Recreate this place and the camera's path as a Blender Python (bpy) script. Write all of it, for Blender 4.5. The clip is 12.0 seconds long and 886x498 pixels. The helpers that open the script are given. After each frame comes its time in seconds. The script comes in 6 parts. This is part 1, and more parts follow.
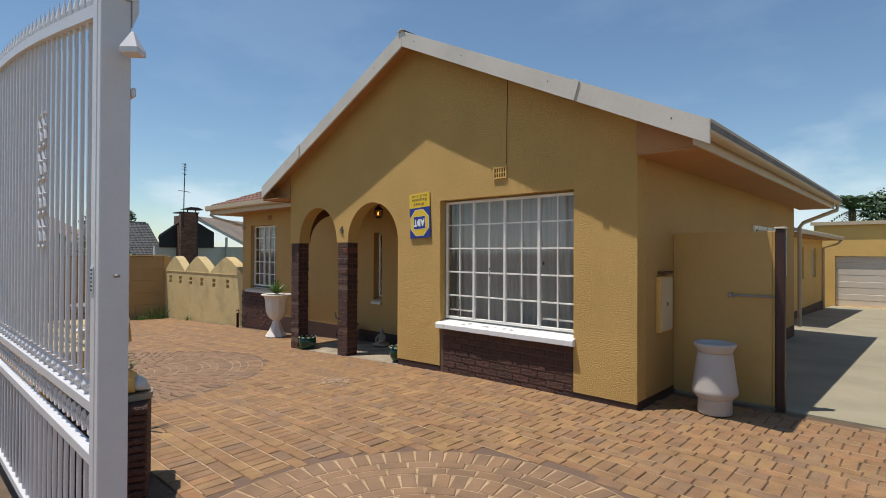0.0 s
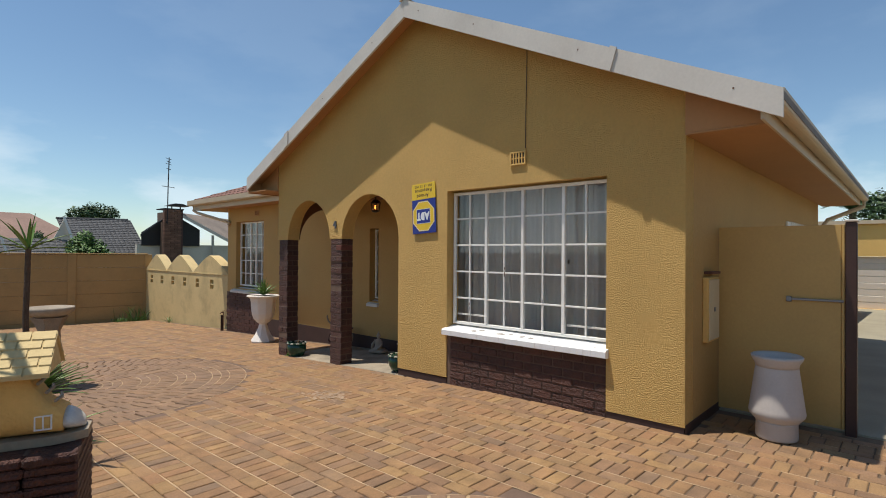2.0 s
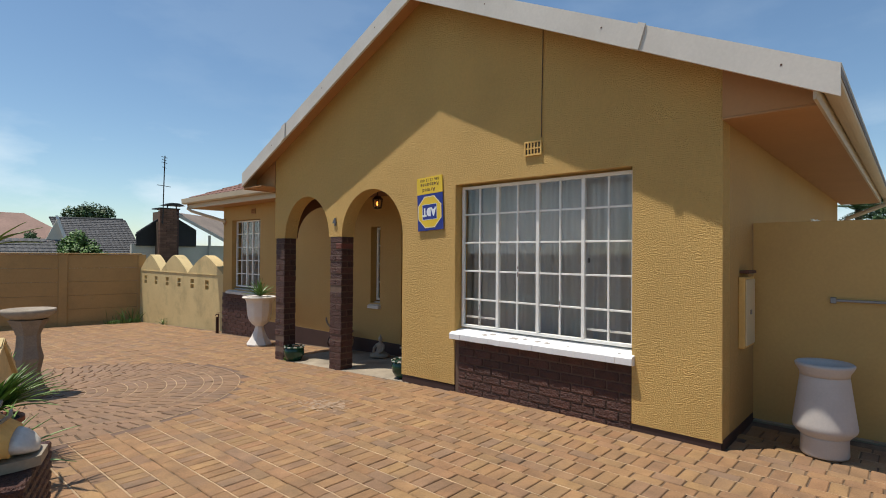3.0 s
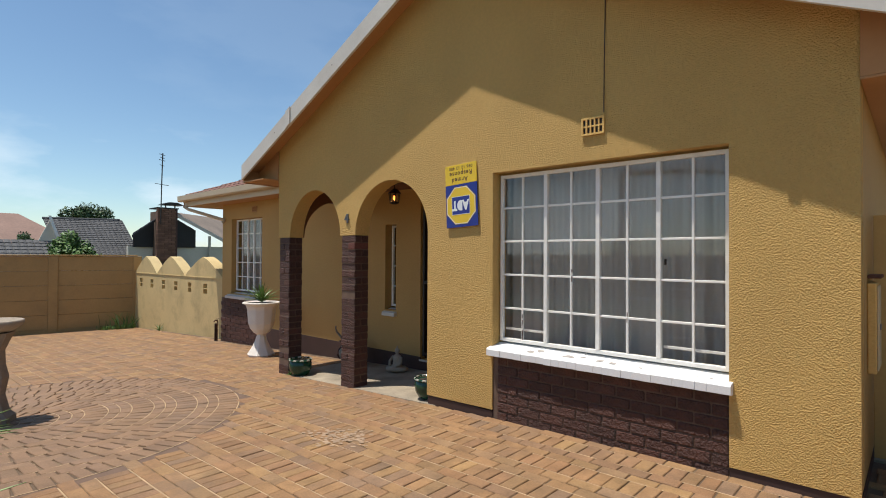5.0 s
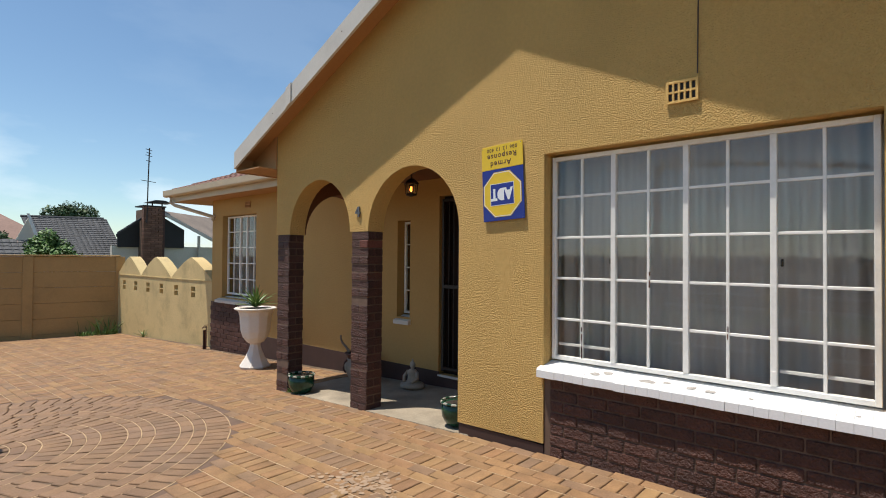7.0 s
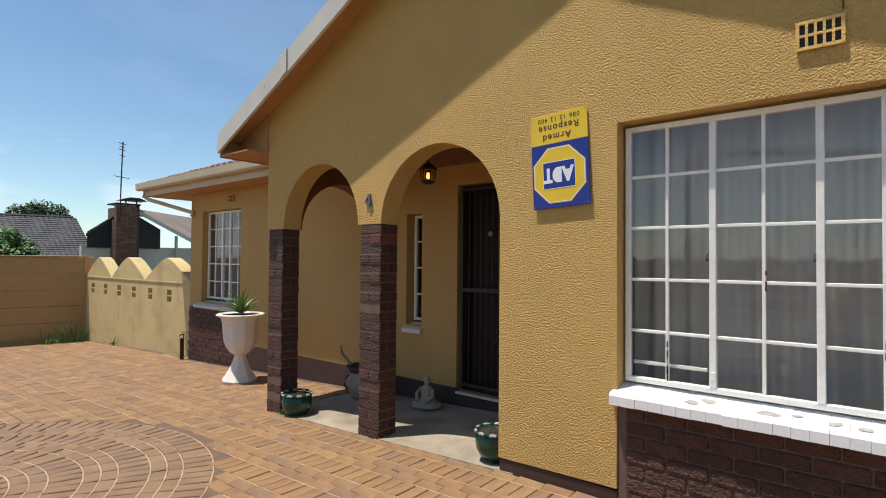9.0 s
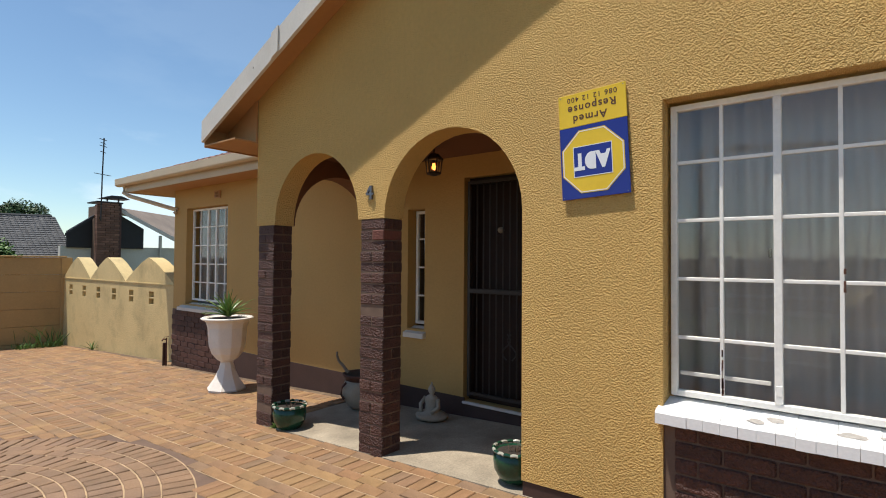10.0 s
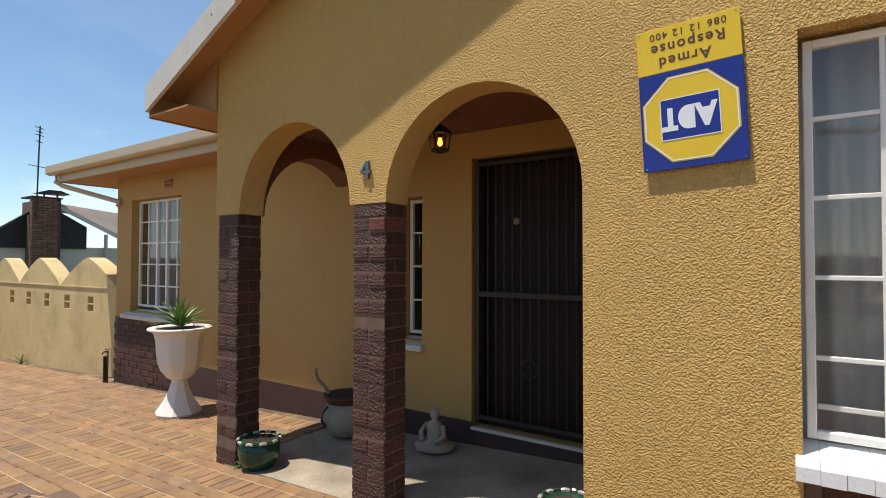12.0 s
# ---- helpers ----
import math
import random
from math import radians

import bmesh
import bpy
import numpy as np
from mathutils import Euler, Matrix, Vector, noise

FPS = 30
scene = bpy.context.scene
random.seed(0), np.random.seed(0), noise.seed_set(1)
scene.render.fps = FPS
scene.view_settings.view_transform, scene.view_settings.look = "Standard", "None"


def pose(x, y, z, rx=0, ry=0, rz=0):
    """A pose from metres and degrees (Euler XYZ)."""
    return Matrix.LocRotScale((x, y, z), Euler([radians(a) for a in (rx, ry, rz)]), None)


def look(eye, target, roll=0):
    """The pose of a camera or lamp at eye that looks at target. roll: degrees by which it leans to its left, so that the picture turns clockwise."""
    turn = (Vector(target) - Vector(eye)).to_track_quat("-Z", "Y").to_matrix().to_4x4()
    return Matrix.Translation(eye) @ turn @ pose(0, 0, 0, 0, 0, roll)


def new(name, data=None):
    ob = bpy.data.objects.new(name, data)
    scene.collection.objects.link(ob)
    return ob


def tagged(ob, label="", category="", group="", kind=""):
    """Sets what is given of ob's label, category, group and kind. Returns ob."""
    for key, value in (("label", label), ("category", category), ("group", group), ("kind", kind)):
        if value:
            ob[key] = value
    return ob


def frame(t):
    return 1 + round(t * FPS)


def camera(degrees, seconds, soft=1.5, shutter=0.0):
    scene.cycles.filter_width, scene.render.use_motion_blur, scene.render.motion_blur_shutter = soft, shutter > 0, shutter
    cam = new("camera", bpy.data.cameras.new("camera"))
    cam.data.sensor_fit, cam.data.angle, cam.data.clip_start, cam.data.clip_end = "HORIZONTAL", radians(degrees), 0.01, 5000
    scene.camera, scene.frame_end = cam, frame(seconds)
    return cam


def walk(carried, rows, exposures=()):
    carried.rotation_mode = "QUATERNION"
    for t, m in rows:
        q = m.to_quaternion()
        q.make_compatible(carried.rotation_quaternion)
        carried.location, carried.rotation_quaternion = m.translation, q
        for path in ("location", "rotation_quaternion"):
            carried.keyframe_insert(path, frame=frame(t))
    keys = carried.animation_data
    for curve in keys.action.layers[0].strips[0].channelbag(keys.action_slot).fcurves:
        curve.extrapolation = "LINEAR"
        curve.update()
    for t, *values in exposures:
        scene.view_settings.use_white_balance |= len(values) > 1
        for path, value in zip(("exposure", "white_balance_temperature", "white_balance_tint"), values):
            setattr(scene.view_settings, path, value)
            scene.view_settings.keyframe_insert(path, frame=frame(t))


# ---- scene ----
cam = camera(80.55, 12.0, soft=1.0)
PATH = [
    (0, (-1.963, 1.313, 1.515), (-0.504, 2.681, 1.53), 0.25),
    (0.5, (-1.846, 1.474, 1.495), (-0.381, 2.835, 1.511), 0.4),
    (1, (-1.723, 1.63, 1.482), (-0.252, 2.986, 1.497), 0.35),
    (1.5, (-1.611, 1.825, 1.485), (-0.135, 3.174, 1.501), 0.4),
    (2, (-1.501, 2.015, 1.48), (-0.019, 3.358, 1.495), 0.4),
    (2.5, (-1.364, 2.203, 1.456), (0.122, 3.542, 1.477), 0.55),
    (3, (-1.252, 2.376, 1.441), (0.233, 3.716, 1.462), 0.45),
    (3.2, (-1.21, 2.463, 1.44), (0.275, 3.804, 1.461), 0.6),
    (5, (-0.783, 3.227, 1.44), (0.697, 4.572, 1.464), 0.3),
    (5.5, (-0.681, 3.45, 1.434), (0.802, 4.792, 1.462), 0.4),
    (6, (-0.558, 3.677, 1.423), (0.929, 5.013, 1.454), 0.45),
    (6.5, (-0.453, 3.889, 1.411), (1.04, 5.219, 1.442), 0.45),
    (7, (-0.357, 4.119, 1.414), (1.143, 5.44, 1.446), 0.45),
    (8.8, (-0.007, 4.934, 1.379), (1.539, 6.202, 1.418), 0.6),
    (9, (0.042, 4.998, 1.366), (1.587, 6.267, 1.409), 0.5),
    (9.5, (0.161, 5.204, 1.347), (1.719, 6.456, 1.394), 0.5),
    (10, (0.275, 5.406, 1.348), (1.848, 6.642, 1.393), 0.4),
    (10.5, (0.375, 5.631, 1.345), (1.965, 6.845, 1.391), 0.35),
    (11, (0.494, 5.83, 1.332), (2.106, 7.015, 1.379), 0.3),
    (11.5, (0.643, 6.027, 1.336), (2.275, 7.182, 1.383), 0.25),
    (12, (0.768, 6.221, 1.319), (2.424, 7.342, 1.367), 0.15),
]
walk(cam, [(t, look(eye, target, roll)) for t, eye, target, roll in PATH], exposures=[(0, -0.15), (2, -0.10), (6, 0.05), (9, 0.12), (12, 0.22)])

# ---- world, sun, exposure ----
SUN = Vector((-0.217, 0.185, 1.0)).normalized()
world = bpy.data.worlds.new("world")
scene.world = world
world.use_nodes = True
wn = world.node_tree.nodes
sky = wn.new("ShaderNodeTexSky")
sky.sky_type = "NISHITA"
sky.sun_disc = False
sky.sun_elevation = math.asin(SUN.z)
sky.sun_rotation = math.atan2(SUN.x, SUN.y)
sky.air_density, sky.dust_density, sky.ozone_density = 1.0, 0.15, 1.1
wl = world.node_tree.links
# a few thin clouds low over the horizon
wtc = wn.new("ShaderNodeTexCoord")
wmap = wn.new("ShaderNodeMapping")
wmap.inputs["Scale"].default_value = (1.0, 1.0, 2.6)
wno = wn.new("ShaderNodeTexNoise")
wno.inputs["Scale"].default_value = 3.1
wno.inputs["Detail"].default_value = 7
wno.inputs["Roughness"].default_value = 0.55
wra = wn.new("ShaderNodeValToRGB")
wra.color_ramp.elements[0].position = 0.49
wra.color_ramp.elements[1].position = 0.62
wsep = wn.new("ShaderNodeSeparateXYZ")
wlow = wn.new("ShaderNodeMapRange")
wlow.inputs["From Min"].default_value, wlow.inputs["From Max"].default_value = 0.24, 0.06
wlow.inputs["To Min"].default_value, wlow.inputs["To Max"].default_value = 0.06, 0.8
wmul = wn.new("ShaderNodeMath")
wmul.operation = "MULTIPLY"
wmix = wn.new("ShaderNodeMix")
wmix.data_type = "RGBA"
wmix.inputs["B"].default_value = (7.2, 7.6, 8.2, 1)
wl.new(wtc.outputs["Generated"], wmap.inputs["Vector"])
wl.new(wmap.outputs["Vector"], wno.inputs["Vector"])
wl.new(wno.outputs["Fac"], wra.inputs["Fac"])
wl.new(wtc.outputs["Generated"], wsep.inputs["Vector"])
wl.new(wsep.outputs["Z"], wlow.inputs["Value"])
wl.new(wra.outputs["Color"], wmul.inputs[0])
wl.new(wlow.outputs["Result"], wmul.inputs[1])
wl.new(wmul.outputs["Value"], wmix.inputs["Factor"])
wl.new(sky.outputs["Color"], wmix.inputs["A"])
wtint = wn.new("ShaderNodeVectorMath")
wtint.operation = "MULTIPLY"
wtint.inputs[1].default_value = (0.90, 1.0, 1.02)
wl.new(wmix.outputs["Result"], wtint.inputs[0])
wl.new(wtint.outputs["Vector"], wn["Background"].inputs["Color"])
wn["Background"].inputs["Strength"].default_value = 0.125

sun = new("sun", bpy.data.lights.new("sun", "SUN"))
sun.data.energy, sun.data.angle, sun.data.color = 4.9, radians(0.53), (1.0, 0.94, 0.86)
sun.matrix_world = look(SUN * 30, (0, 0, 0))


# ---- materials ----
def mat(name, base, rough=0.85, var=0.12, scale=6.0, fine=60.0, bump=0.15, depth=0.004, metal=0.0, tone=None, stain=0.0, stain_col=(0.05, 0.04, 0.03), per=0.0, spec=0.5, trans=0.0):
    """Base colour varied at two scales, with fine relief, and optional stains and variation from piece to piece."""
    m = bpy.data.materials.new(name)
    m.use_nodes = True
    nt = m.node_tree
    n, l = nt.nodes, nt.links
    b = n["Principled BSDF"]
    b.inputs["Roughness"].default_value, b.inputs["Metallic"].default_value = rough, metal
    b.inputs["Specular IOR Level"].default_value = spec
    tc = n.new("ShaderNodeTexCoord")
    co = tc.outputs["Object"]
    n1 = n.new("ShaderNodeTexNoise")
    n1.inputs["Scale"].default_value, n1.inputs["Detail"].default_value = scale, 5
    n2 = n.new("ShaderNodeTexNoise")
    n2.inputs["Scale"].default_value, n2.inputs["Detail"].default_value = fine, 4
    l.new(co, n1.inputs["Vector"])
    l.new(co, n2.inputs["Vector"])
    r1 = n.new("ShaderNodeMapRange")
    r1.inputs["From Min"].default_value, r1.inputs["From Max"].default_value = 0.25, 0.75
    r1.inputs["To Min"].default_value, r1.inputs["To Max"].default_value = 1 - var, 1 + var
    l.new(n1.outputs["Fac"], r1.inputs["Value"])
    r2 = n.new("ShaderNodeMapRange")
    r2.inputs["From Min"].default_value, r2.inputs["From Max"].default_value = 0.2, 0.8
    r2.inputs["To Min"].default_value, r2.inputs["To Max"].default_value = 1 - var * 0.8, 1 + var * 0.8
    l.new(n2.outputs["Fac"], r2.inputs["Value"])
    mu = n.new("ShaderNodeMath")
    mu.operation = "MULTIPLY"
    l.new(r1.outputs["Result"], mu.inputs[0])
    l.new(r2.outputs["Result"], mu.inputs[1])
    val = mu.outputs[0]
    src = None
    if per or tone:
        oi = n.new("ShaderNodeObjectInfo")
        ge = n.new("ShaderNodeNewGeometry")
        ad = n.new("ShaderNodeMath")
        ad.operation = "ADD"
        fr = n.new("ShaderNodeMath")
        fr.operation = "FRACT"
        l.new(oi.outputs["Random"], ad.inputs[0])
        l.new(ge.outputs["Random Per Island"], ad.inputs[1])
        l.new(ad.outputs[0], fr.inputs[0])
        if tone:
            ra = n.new("ShaderNodeValToRGB")
            while len(ra.color_ramp.elements) < len(tone):
                ra.color_ramp.elements.new(0.5)
            for i, c in enumerate(tone):
                ra.color_ramp.elements[i].position = i / (len(tone) - 1)
                ra.color_ramp.elements[i].color = (*c, 1)
            l.new(fr.outputs[0], ra.inputs["Fac"])
            src = ra.outputs["Color"]
        if per:
            wn2 = n.new("ShaderNodeTexWhiteNoise")
            wn2.noise_dimensions = "1D"
            l.new(fr.outputs[0], wn2.inputs["W"])
            r3 = n.new("ShaderNodeMapRange")
            r3.inputs["To Min"].default_value, r3.inputs["To Max"].default_value = 1 - per, 1 + per
            l.new(wn2.outputs["Value"], r3.inputs["Value"])
            m3 = n.new("ShaderNodeMath")
            m3.operation = "MULTIPLY"
            l.new(val, m3.inputs[0])
            l.new(r3.outputs["Result"], m3.inputs[1])
            val = m3.outputs[0]
    vm = n.new("ShaderNodeVectorMath")
    vm.operation = "SCALE"
    vm.inputs[0].default_value = base
    if src:
        l.new(src, vm.inputs[0])
    l.new(val, vm.inputs["Scale"])
    out = vm.outputs["Vector"]
    if stain:
        n4 = n.new("ShaderNodeTexNoise")
        n4.inputs["Scale"].default_value, n4.inputs["Detail"].default_value = 1.7, 8
        n4.inputs["Roughness"].default_value = 0.65
        l.new(co, n4.inputs["Vector"])
        ra4 = n.new("ShaderNodeMapRange")
        ra4.inputs["From Min"].default_value, ra4.inputs["From Max"].default_value = 0.50, 0.75
        ra4.inputs["To Max"].default_value = stain
        l.new(n4.outputs["Fac"], ra4.inputs["Value"])
        mx = n.new("ShaderNodeMix")
        mx.data_type = "RGBA"
        mx.inputs["B"].default_value = (*stain_col, 1)
        l.new(ra4.outputs["Result"], mx.inputs["Factor"])
        l.new(out, mx.inputs["A"])
        out = mx.outputs["Result"]
    l.new(out, b.inputs["Base Color"])
    if bump:
        bu = n.new("ShaderNodeBump")
        bu.inputs["Strength"].default_value, bu.inputs["Distance"].default_value = bump, depth
        l.new(n2.outputs["Fac"], bu.inputs["Height"])
        l.new(bu.outputs["Normal"], b.inputs["Normal"])
    if trans:
        b.inputs["Transmission Weight"].default_value = trans
    return m


def stucco(name, base, bump=1.0, depth=0.006, scale=42.0, var=0.08, stain=0.0):
    """Painted textured plaster: wormy ridges of about two centimetres."""
    m = mat(name, base, 0.82, var, 1.3, 30.0, 0, 0, stain=stain, stain_col=(0.16, 0.12, 0.06))
    n, l = m.node_tree.nodes, m.node_tree.links
    tc = n.new("ShaderNodeTexCoord")
    dis = n.new("ShaderNodeTexNoise")
    dis.inputs["Scale"].default_value, dis.inputs["Detail"].default_value = 22, 3
    ad = n.new("ShaderNodeVectorMath")
    ad.operation = "MULTIPLY_ADD"
    ad.inputs[1].default_value = (0.03, 0.03, 0.03)
    l.new(tc.outputs["Object"], dis.inputs["Vector"])
    l.new(dis.outputs["Color"], ad.inputs[0])
    l.new(tc.outputs["Object"], ad.inputs[2])
    vo = n.new("ShaderNodeTexVoronoi")
    vo.feature = "SMOOTH_F1"
    vo.inputs["Scale"].default_value = scale
    vo.inputs["Smoothness"].default_value = 0.6
    l.new(ad.outputs[0], vo.inputs["Vector"])
    no = n.new("ShaderNodeTexNoise")
    no.inputs["Scale"].default_value, no.inputs["Detail"].default_value = scale * 0.75, 5
    l.new(tc.outputs["Object"], no.inputs["Vector"])
    su = n.new("ShaderNodeMath")
    su.operation = "MULTIPLY_ADD"
    su.inputs[1].default_value = 1.6
    ng = n.new("ShaderNodeMath")
    ng.operation = "MULTIPLY"
    ng.inputs[1].default_value = -0.8
    l.new(vo.outputs["Distance"], ng.inputs[0])
    l.new(no.outputs["Fac"], su.inputs[0])
    l.new(ng.outputs[0], su.inputs[2])
    bu = n.new("ShaderNodeBump")
    bu.inputs["Strength"].default_value, bu.inputs["Distance"].default_value = bump, depth
    l.new(su.outputs[0], bu.inputs["Height"])
    l.new(bu.outputs["Normal"], n["Principled BSDF"].inputs["Normal"])
    return m


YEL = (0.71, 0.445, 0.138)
M_WALL = stucco("ochre_plaster", YEL, 1.0, 0.0165, 118.0, 0.07)
M_WALL_SMOOTH = stucco("ochre_plaster_fine", YEL, 0.6, 0.005, 60.0, 0.07)
# ochre plaster darkened and reddened, with shade and bounced light in the colour
M_WALL_SHADED = stucco("shaded_ochre_plaster", (0.45, 0.272, 0.088), 0.5, 0.004, 60.0, 0.06)
M_WALL_OLD = stucco("ochre_plaster_stained", (0.60, 0.455, 0.215), 0.5, 0.004, 50.0, 0.10, stain=0.5)
M_BOUND = stucco("boundary_wall_paint", (0.38, 0.235, 0.09), 0.3, 0.003, 40.0, 0.10, stain=0.4)
# brown of the porch ceiling, also the painted-in shade of the end arch
M_PORCH = mat("brown_ceiling_and_arch_shade", (0.16, 0.065, 0.032), 0.8, 0.05, 2.0, 25.0, 0.05)
M_SOFFIT = mat("peach_soffit_paint", (0.42, 0.215, 0.085), 0.7, 0.05, 2.0, 25.0, 0.05)
M_BARGE = mat("cream_barge_paint", (0.62, 0.57, 0.50), 0.6, 0.06, 1.5, 40.0, 0.12, 0.002, stain=0.25, stain_col=(0.33, 0.27, 0.21))
M_GUTTER = mat("tan_gutter_paint", (0.54, 0.43, 0.29), 0.55, 0.05, 3.0, 40.0, 0.05)
M_BRICK = mat("dark_rustic_brick", (0.080, 0.029, 0.018), 0.6, 0.35, 9.0, 65.0, 1.0, 0.034, per=0.22)
M_BRICK_RED = mat("red_rustic_brick", (0.14, 0.045, 0.03), 0.8, 0.2, 9.0, 70.0, 1.0, 0.008)
M_BRICK_SMOOTH = mat("dark_brown_brick", (0.070, 0.029, 0.021), 0.65, 0.2, 9.0, 90.0, 0.5, 0.004, per=0.25)
M_MORTAR = mat("grey_brown_mortar", (0.15, 0.095, 0.065), 0.95, 0.15, 10.0, 90.0, 0.3)
M_PLINTH = mat("dark_brown_plinth_paint", (0.055, 0.028, 0.022), 0.65, 0.15, 4.0, 60.0, 0.3)
M_PAVER = mat("clay_paver", (0.4, 0.2, 0.1), 0.8, 0.25, 7.0, 90.0, 1.0, 0.006,
              tone=[(0.265, 0.148, 0.068), (0.29, 0.162, 0.070), (0.255, 0.136, 0.064), (0.305, 0.178, 0.076), (0.235, 0.134, 0.070), (0.31, 0.182, 0.074), (0.225, 0.138, 0.078), (0.285, 0.150, 0.068), (0.27, 0.158, 0.070)],
              per=0.09, stain=0.5, stain_col=(0.17, 0.115, 0.08))
M_PAVER_GREY = mat("grey_brown_paver", (0.4, 0.2, 0.1), 0.8, 0.20, 5.0, 90.0, 1.0, 0.006,
                   tone=[(0.215, 0.130, 0.074), (0.24, 0.145, 0.080), (0.25, 0.148, 0.078), (0.228, 0.137, 0.080), (0.26, 0.152, 0.080)], per=0.09, stain=0.4, stain_col=(0.18, 0.13, 0.10))
M_SMEAR = mat("thin_cement_smear", (0.34, 0.235, 0.15), 0.9, 0.2, 12.0, 90.0, 0.3)
M_GATE_OCHRE = mat("ochre_sheet_metal_paint", (0.52, 0.33, 0.105), 0.55, 0.06, 2.0, 40.0, 0.05, stain=0.2, stain_col=(0.30, 0.19, 0.07))
M_SAND = mat("pale_sand_joint", (0.42, 0.29, 0.165), 0.95, 0.3, 5.0, 120.0, 0.4)
M_JOINT = mat("sand_joint", (0.125, 0.083, 0.050), 0.95, 0.3, 2.5, 120.0, 0.4, stain=0.95, stain_col=(0.36, 0.25, 0.14))
M_CONC = mat("pale_concrete", (0.31, 0.275, 0.19), 0.9, 0.14, 1.2, 70.0, 0.35, 0.004, stain=0.4, stain_col=(0.22, 0.20, 0.15))
M_SLAB = mat("exposed_stone_slab", (0.32, 0.265, 0.19), 0.85, 0.35, 3.0, 70.0, 0.6, 0.004)
M_SOIL = mat("dry_soil", (0.16, 0.10, 0.06), 0.95, 0.25, 3.0, 60.0, 0.6, 0.02)
M_GRASSY = mat("distant_ground", (0.10, 0.11, 0.05), 0.95, 0.3, 0.3, 4.0, 0.3)
M_WHITE = mat("white_gloss_paint", (0.78, 0.78, 0.76), 0.35, 0.03, 6.0, 80.0, 0.06, 0.001)
M_GATE = mat("white_gate_paint", (0.66, 0.65, 0.66), 0.4, 0.04, 6.0, 80.0, 0.08, 0.001, stain=0.12, stain_col=(0.40, 0.36, 0.32))
M_SILL = mat("white_painted_brick", (0.80, 0.79, 0.76), 0.6, 0.05, 9.0, 60.0, 0.3, 0.003)
M_FLAKE = mat("bare_patch", (0.38, 0.35, 0.31), 0.9, 0.2, 30.0, 90.0, 0.3)
M_FRAME = mat("cream_window_paint", (0.84, 0.81, 0.74), 0.45, 0.07, 12.0, 60.0, 0.15, 0.001)
M_DARKWOOD = mat("dark_brown_wood", (0.020, 0.009, 0.006), 0.6, 0.2, 5.0, 40.0, 0.1, spec=0.25)
M_POST = mat("brown_steel_post", (0.05, 0.022, 0.016), 0.5, 0.15, 5.0, 40.0, 0.1)
M_URN = mat("white_cement_urn", (0.74, 0.68, 0.60), 0.75, 0.05, 6.0, 60.0, 0.25, 0.002, stain=0.15, stain_col=(0.42, 0.36, 0.28))
M_URN2 = mat("grey_white_urn", (0.47, 0.43, 0.39), 0.75, 0.06, 6.0, 60.0, 0.25, 0.002, stain=0.2, stain_col=(0.32, 0.28, 0.25))
M_STONE_PALE = mat("pale_cast_stone", (0.33, 0.275, 0.21), 0.9, 0.15, 8.0, 60.0, 0.5, 0.004, stain=0.3)
M_STONE = mat("weathered_cast_stone", (0.25, 0.20, 0.15), 0.9, 0.18, 8.0, 60.0, 0.5, 0.004, stain=0.3)
M_GREENPOT = mat("green_glaze", (0.012, 0.055, 0.030), 0.15, 0.25, 20.0, 60.0, 0.05)
M_POTRIM = mat("cream_glaze", (0.38, 0.37, 0.30), 0.3, 0.15, 20.0, 60.0, 0.05)
M_POTSOIL = mat("potting_soil", (0.03, 0.022, 0.016), 0.95, 0.3, 30.0, 90.0, 0.8, 0.01)
M_LEAF = mat("spiky_leaf", (0.13, 0.22, 0.045), 0.45, 0.25, 8.0, 40.0, 0.1, per=0.3)
M_LEAF_PALE = mat("pale_green_leaf", (0.15, 0.24, 0.06), 0.45, 0.2, 8.0, 40.0, 0.1, per=0.25)
M_SHRUB = mat("bright_shrub_leaf", (0.085, 0.16, 0.03), 0.55, 0.3, 2.0, 20.0, 0.2, per=0.4)
M_TREE = mat("tree_foliage", (0.045, 0.085, 0.022), 0.6, 0.3, 2.0, 20.0, 0.2, per=0.4)
M_BARK = mat("brown_bark", (0.09, 0.055, 0.035), 0.9, 0.25, 10.0, 60.0, 0.8, 0.01)
M_TERRA = mat("terracotta", (0.30, 0.11, 0.06), 0.8, 0.12, 8.0, 60.0, 0.2)
M_TILE_RED = mat("red_clay_tile", (0.17, 0.075, 0.05), 0.75, 0.15, 6.0, 50.0, 0.3, per=0.18)
M_TILE_GREY = mat("grey_roof_tile", (0.10, 0.10, 0.10), 0.8, 0.12, 2.0, 20.0, 0.2, per=0.12)
M_TILE_PINK = mat("weathered_pink_tile", (0.27, 0.17, 0.13), 0.85, 0.15, 1.0, 10.0, 0.2)
M_ROOF_BROWN = mat("brown_grey_roof_sheet", (0.24, 0.19, 0.15), 0.85, 0.2, 1.5, 20.0, 0.2)
M_ROOF_LIGHT = mat("grey_fibre_cement", (0.20, 0.175, 0.155), 0.85, 0.2, 1.5, 20.0, 0.2, stain=0.4)
M_FARBRICK = mat("far_chimney_brick", (0.20, 0.10, 0.065), 0.85, 0.2, 4.0, 40.0, 0.4, per=0.25)
M_FARWALL = mat("far_white_wall", (0.60, 0.56, 0.47), 0.85, 0.08, 2.0, 20.0, 0.1)
M_BLACK = mat("black_boards_and_voids", (0.018, 0.017, 0.017), 0.6, 0.2, 3.0, 20.0, 0.1)
M_STEEL = mat("dull_steel", (0.25, 0.25, 0.26), 0.4, 0.1, 9.0, 50.0, 0.05, metal=0.8)
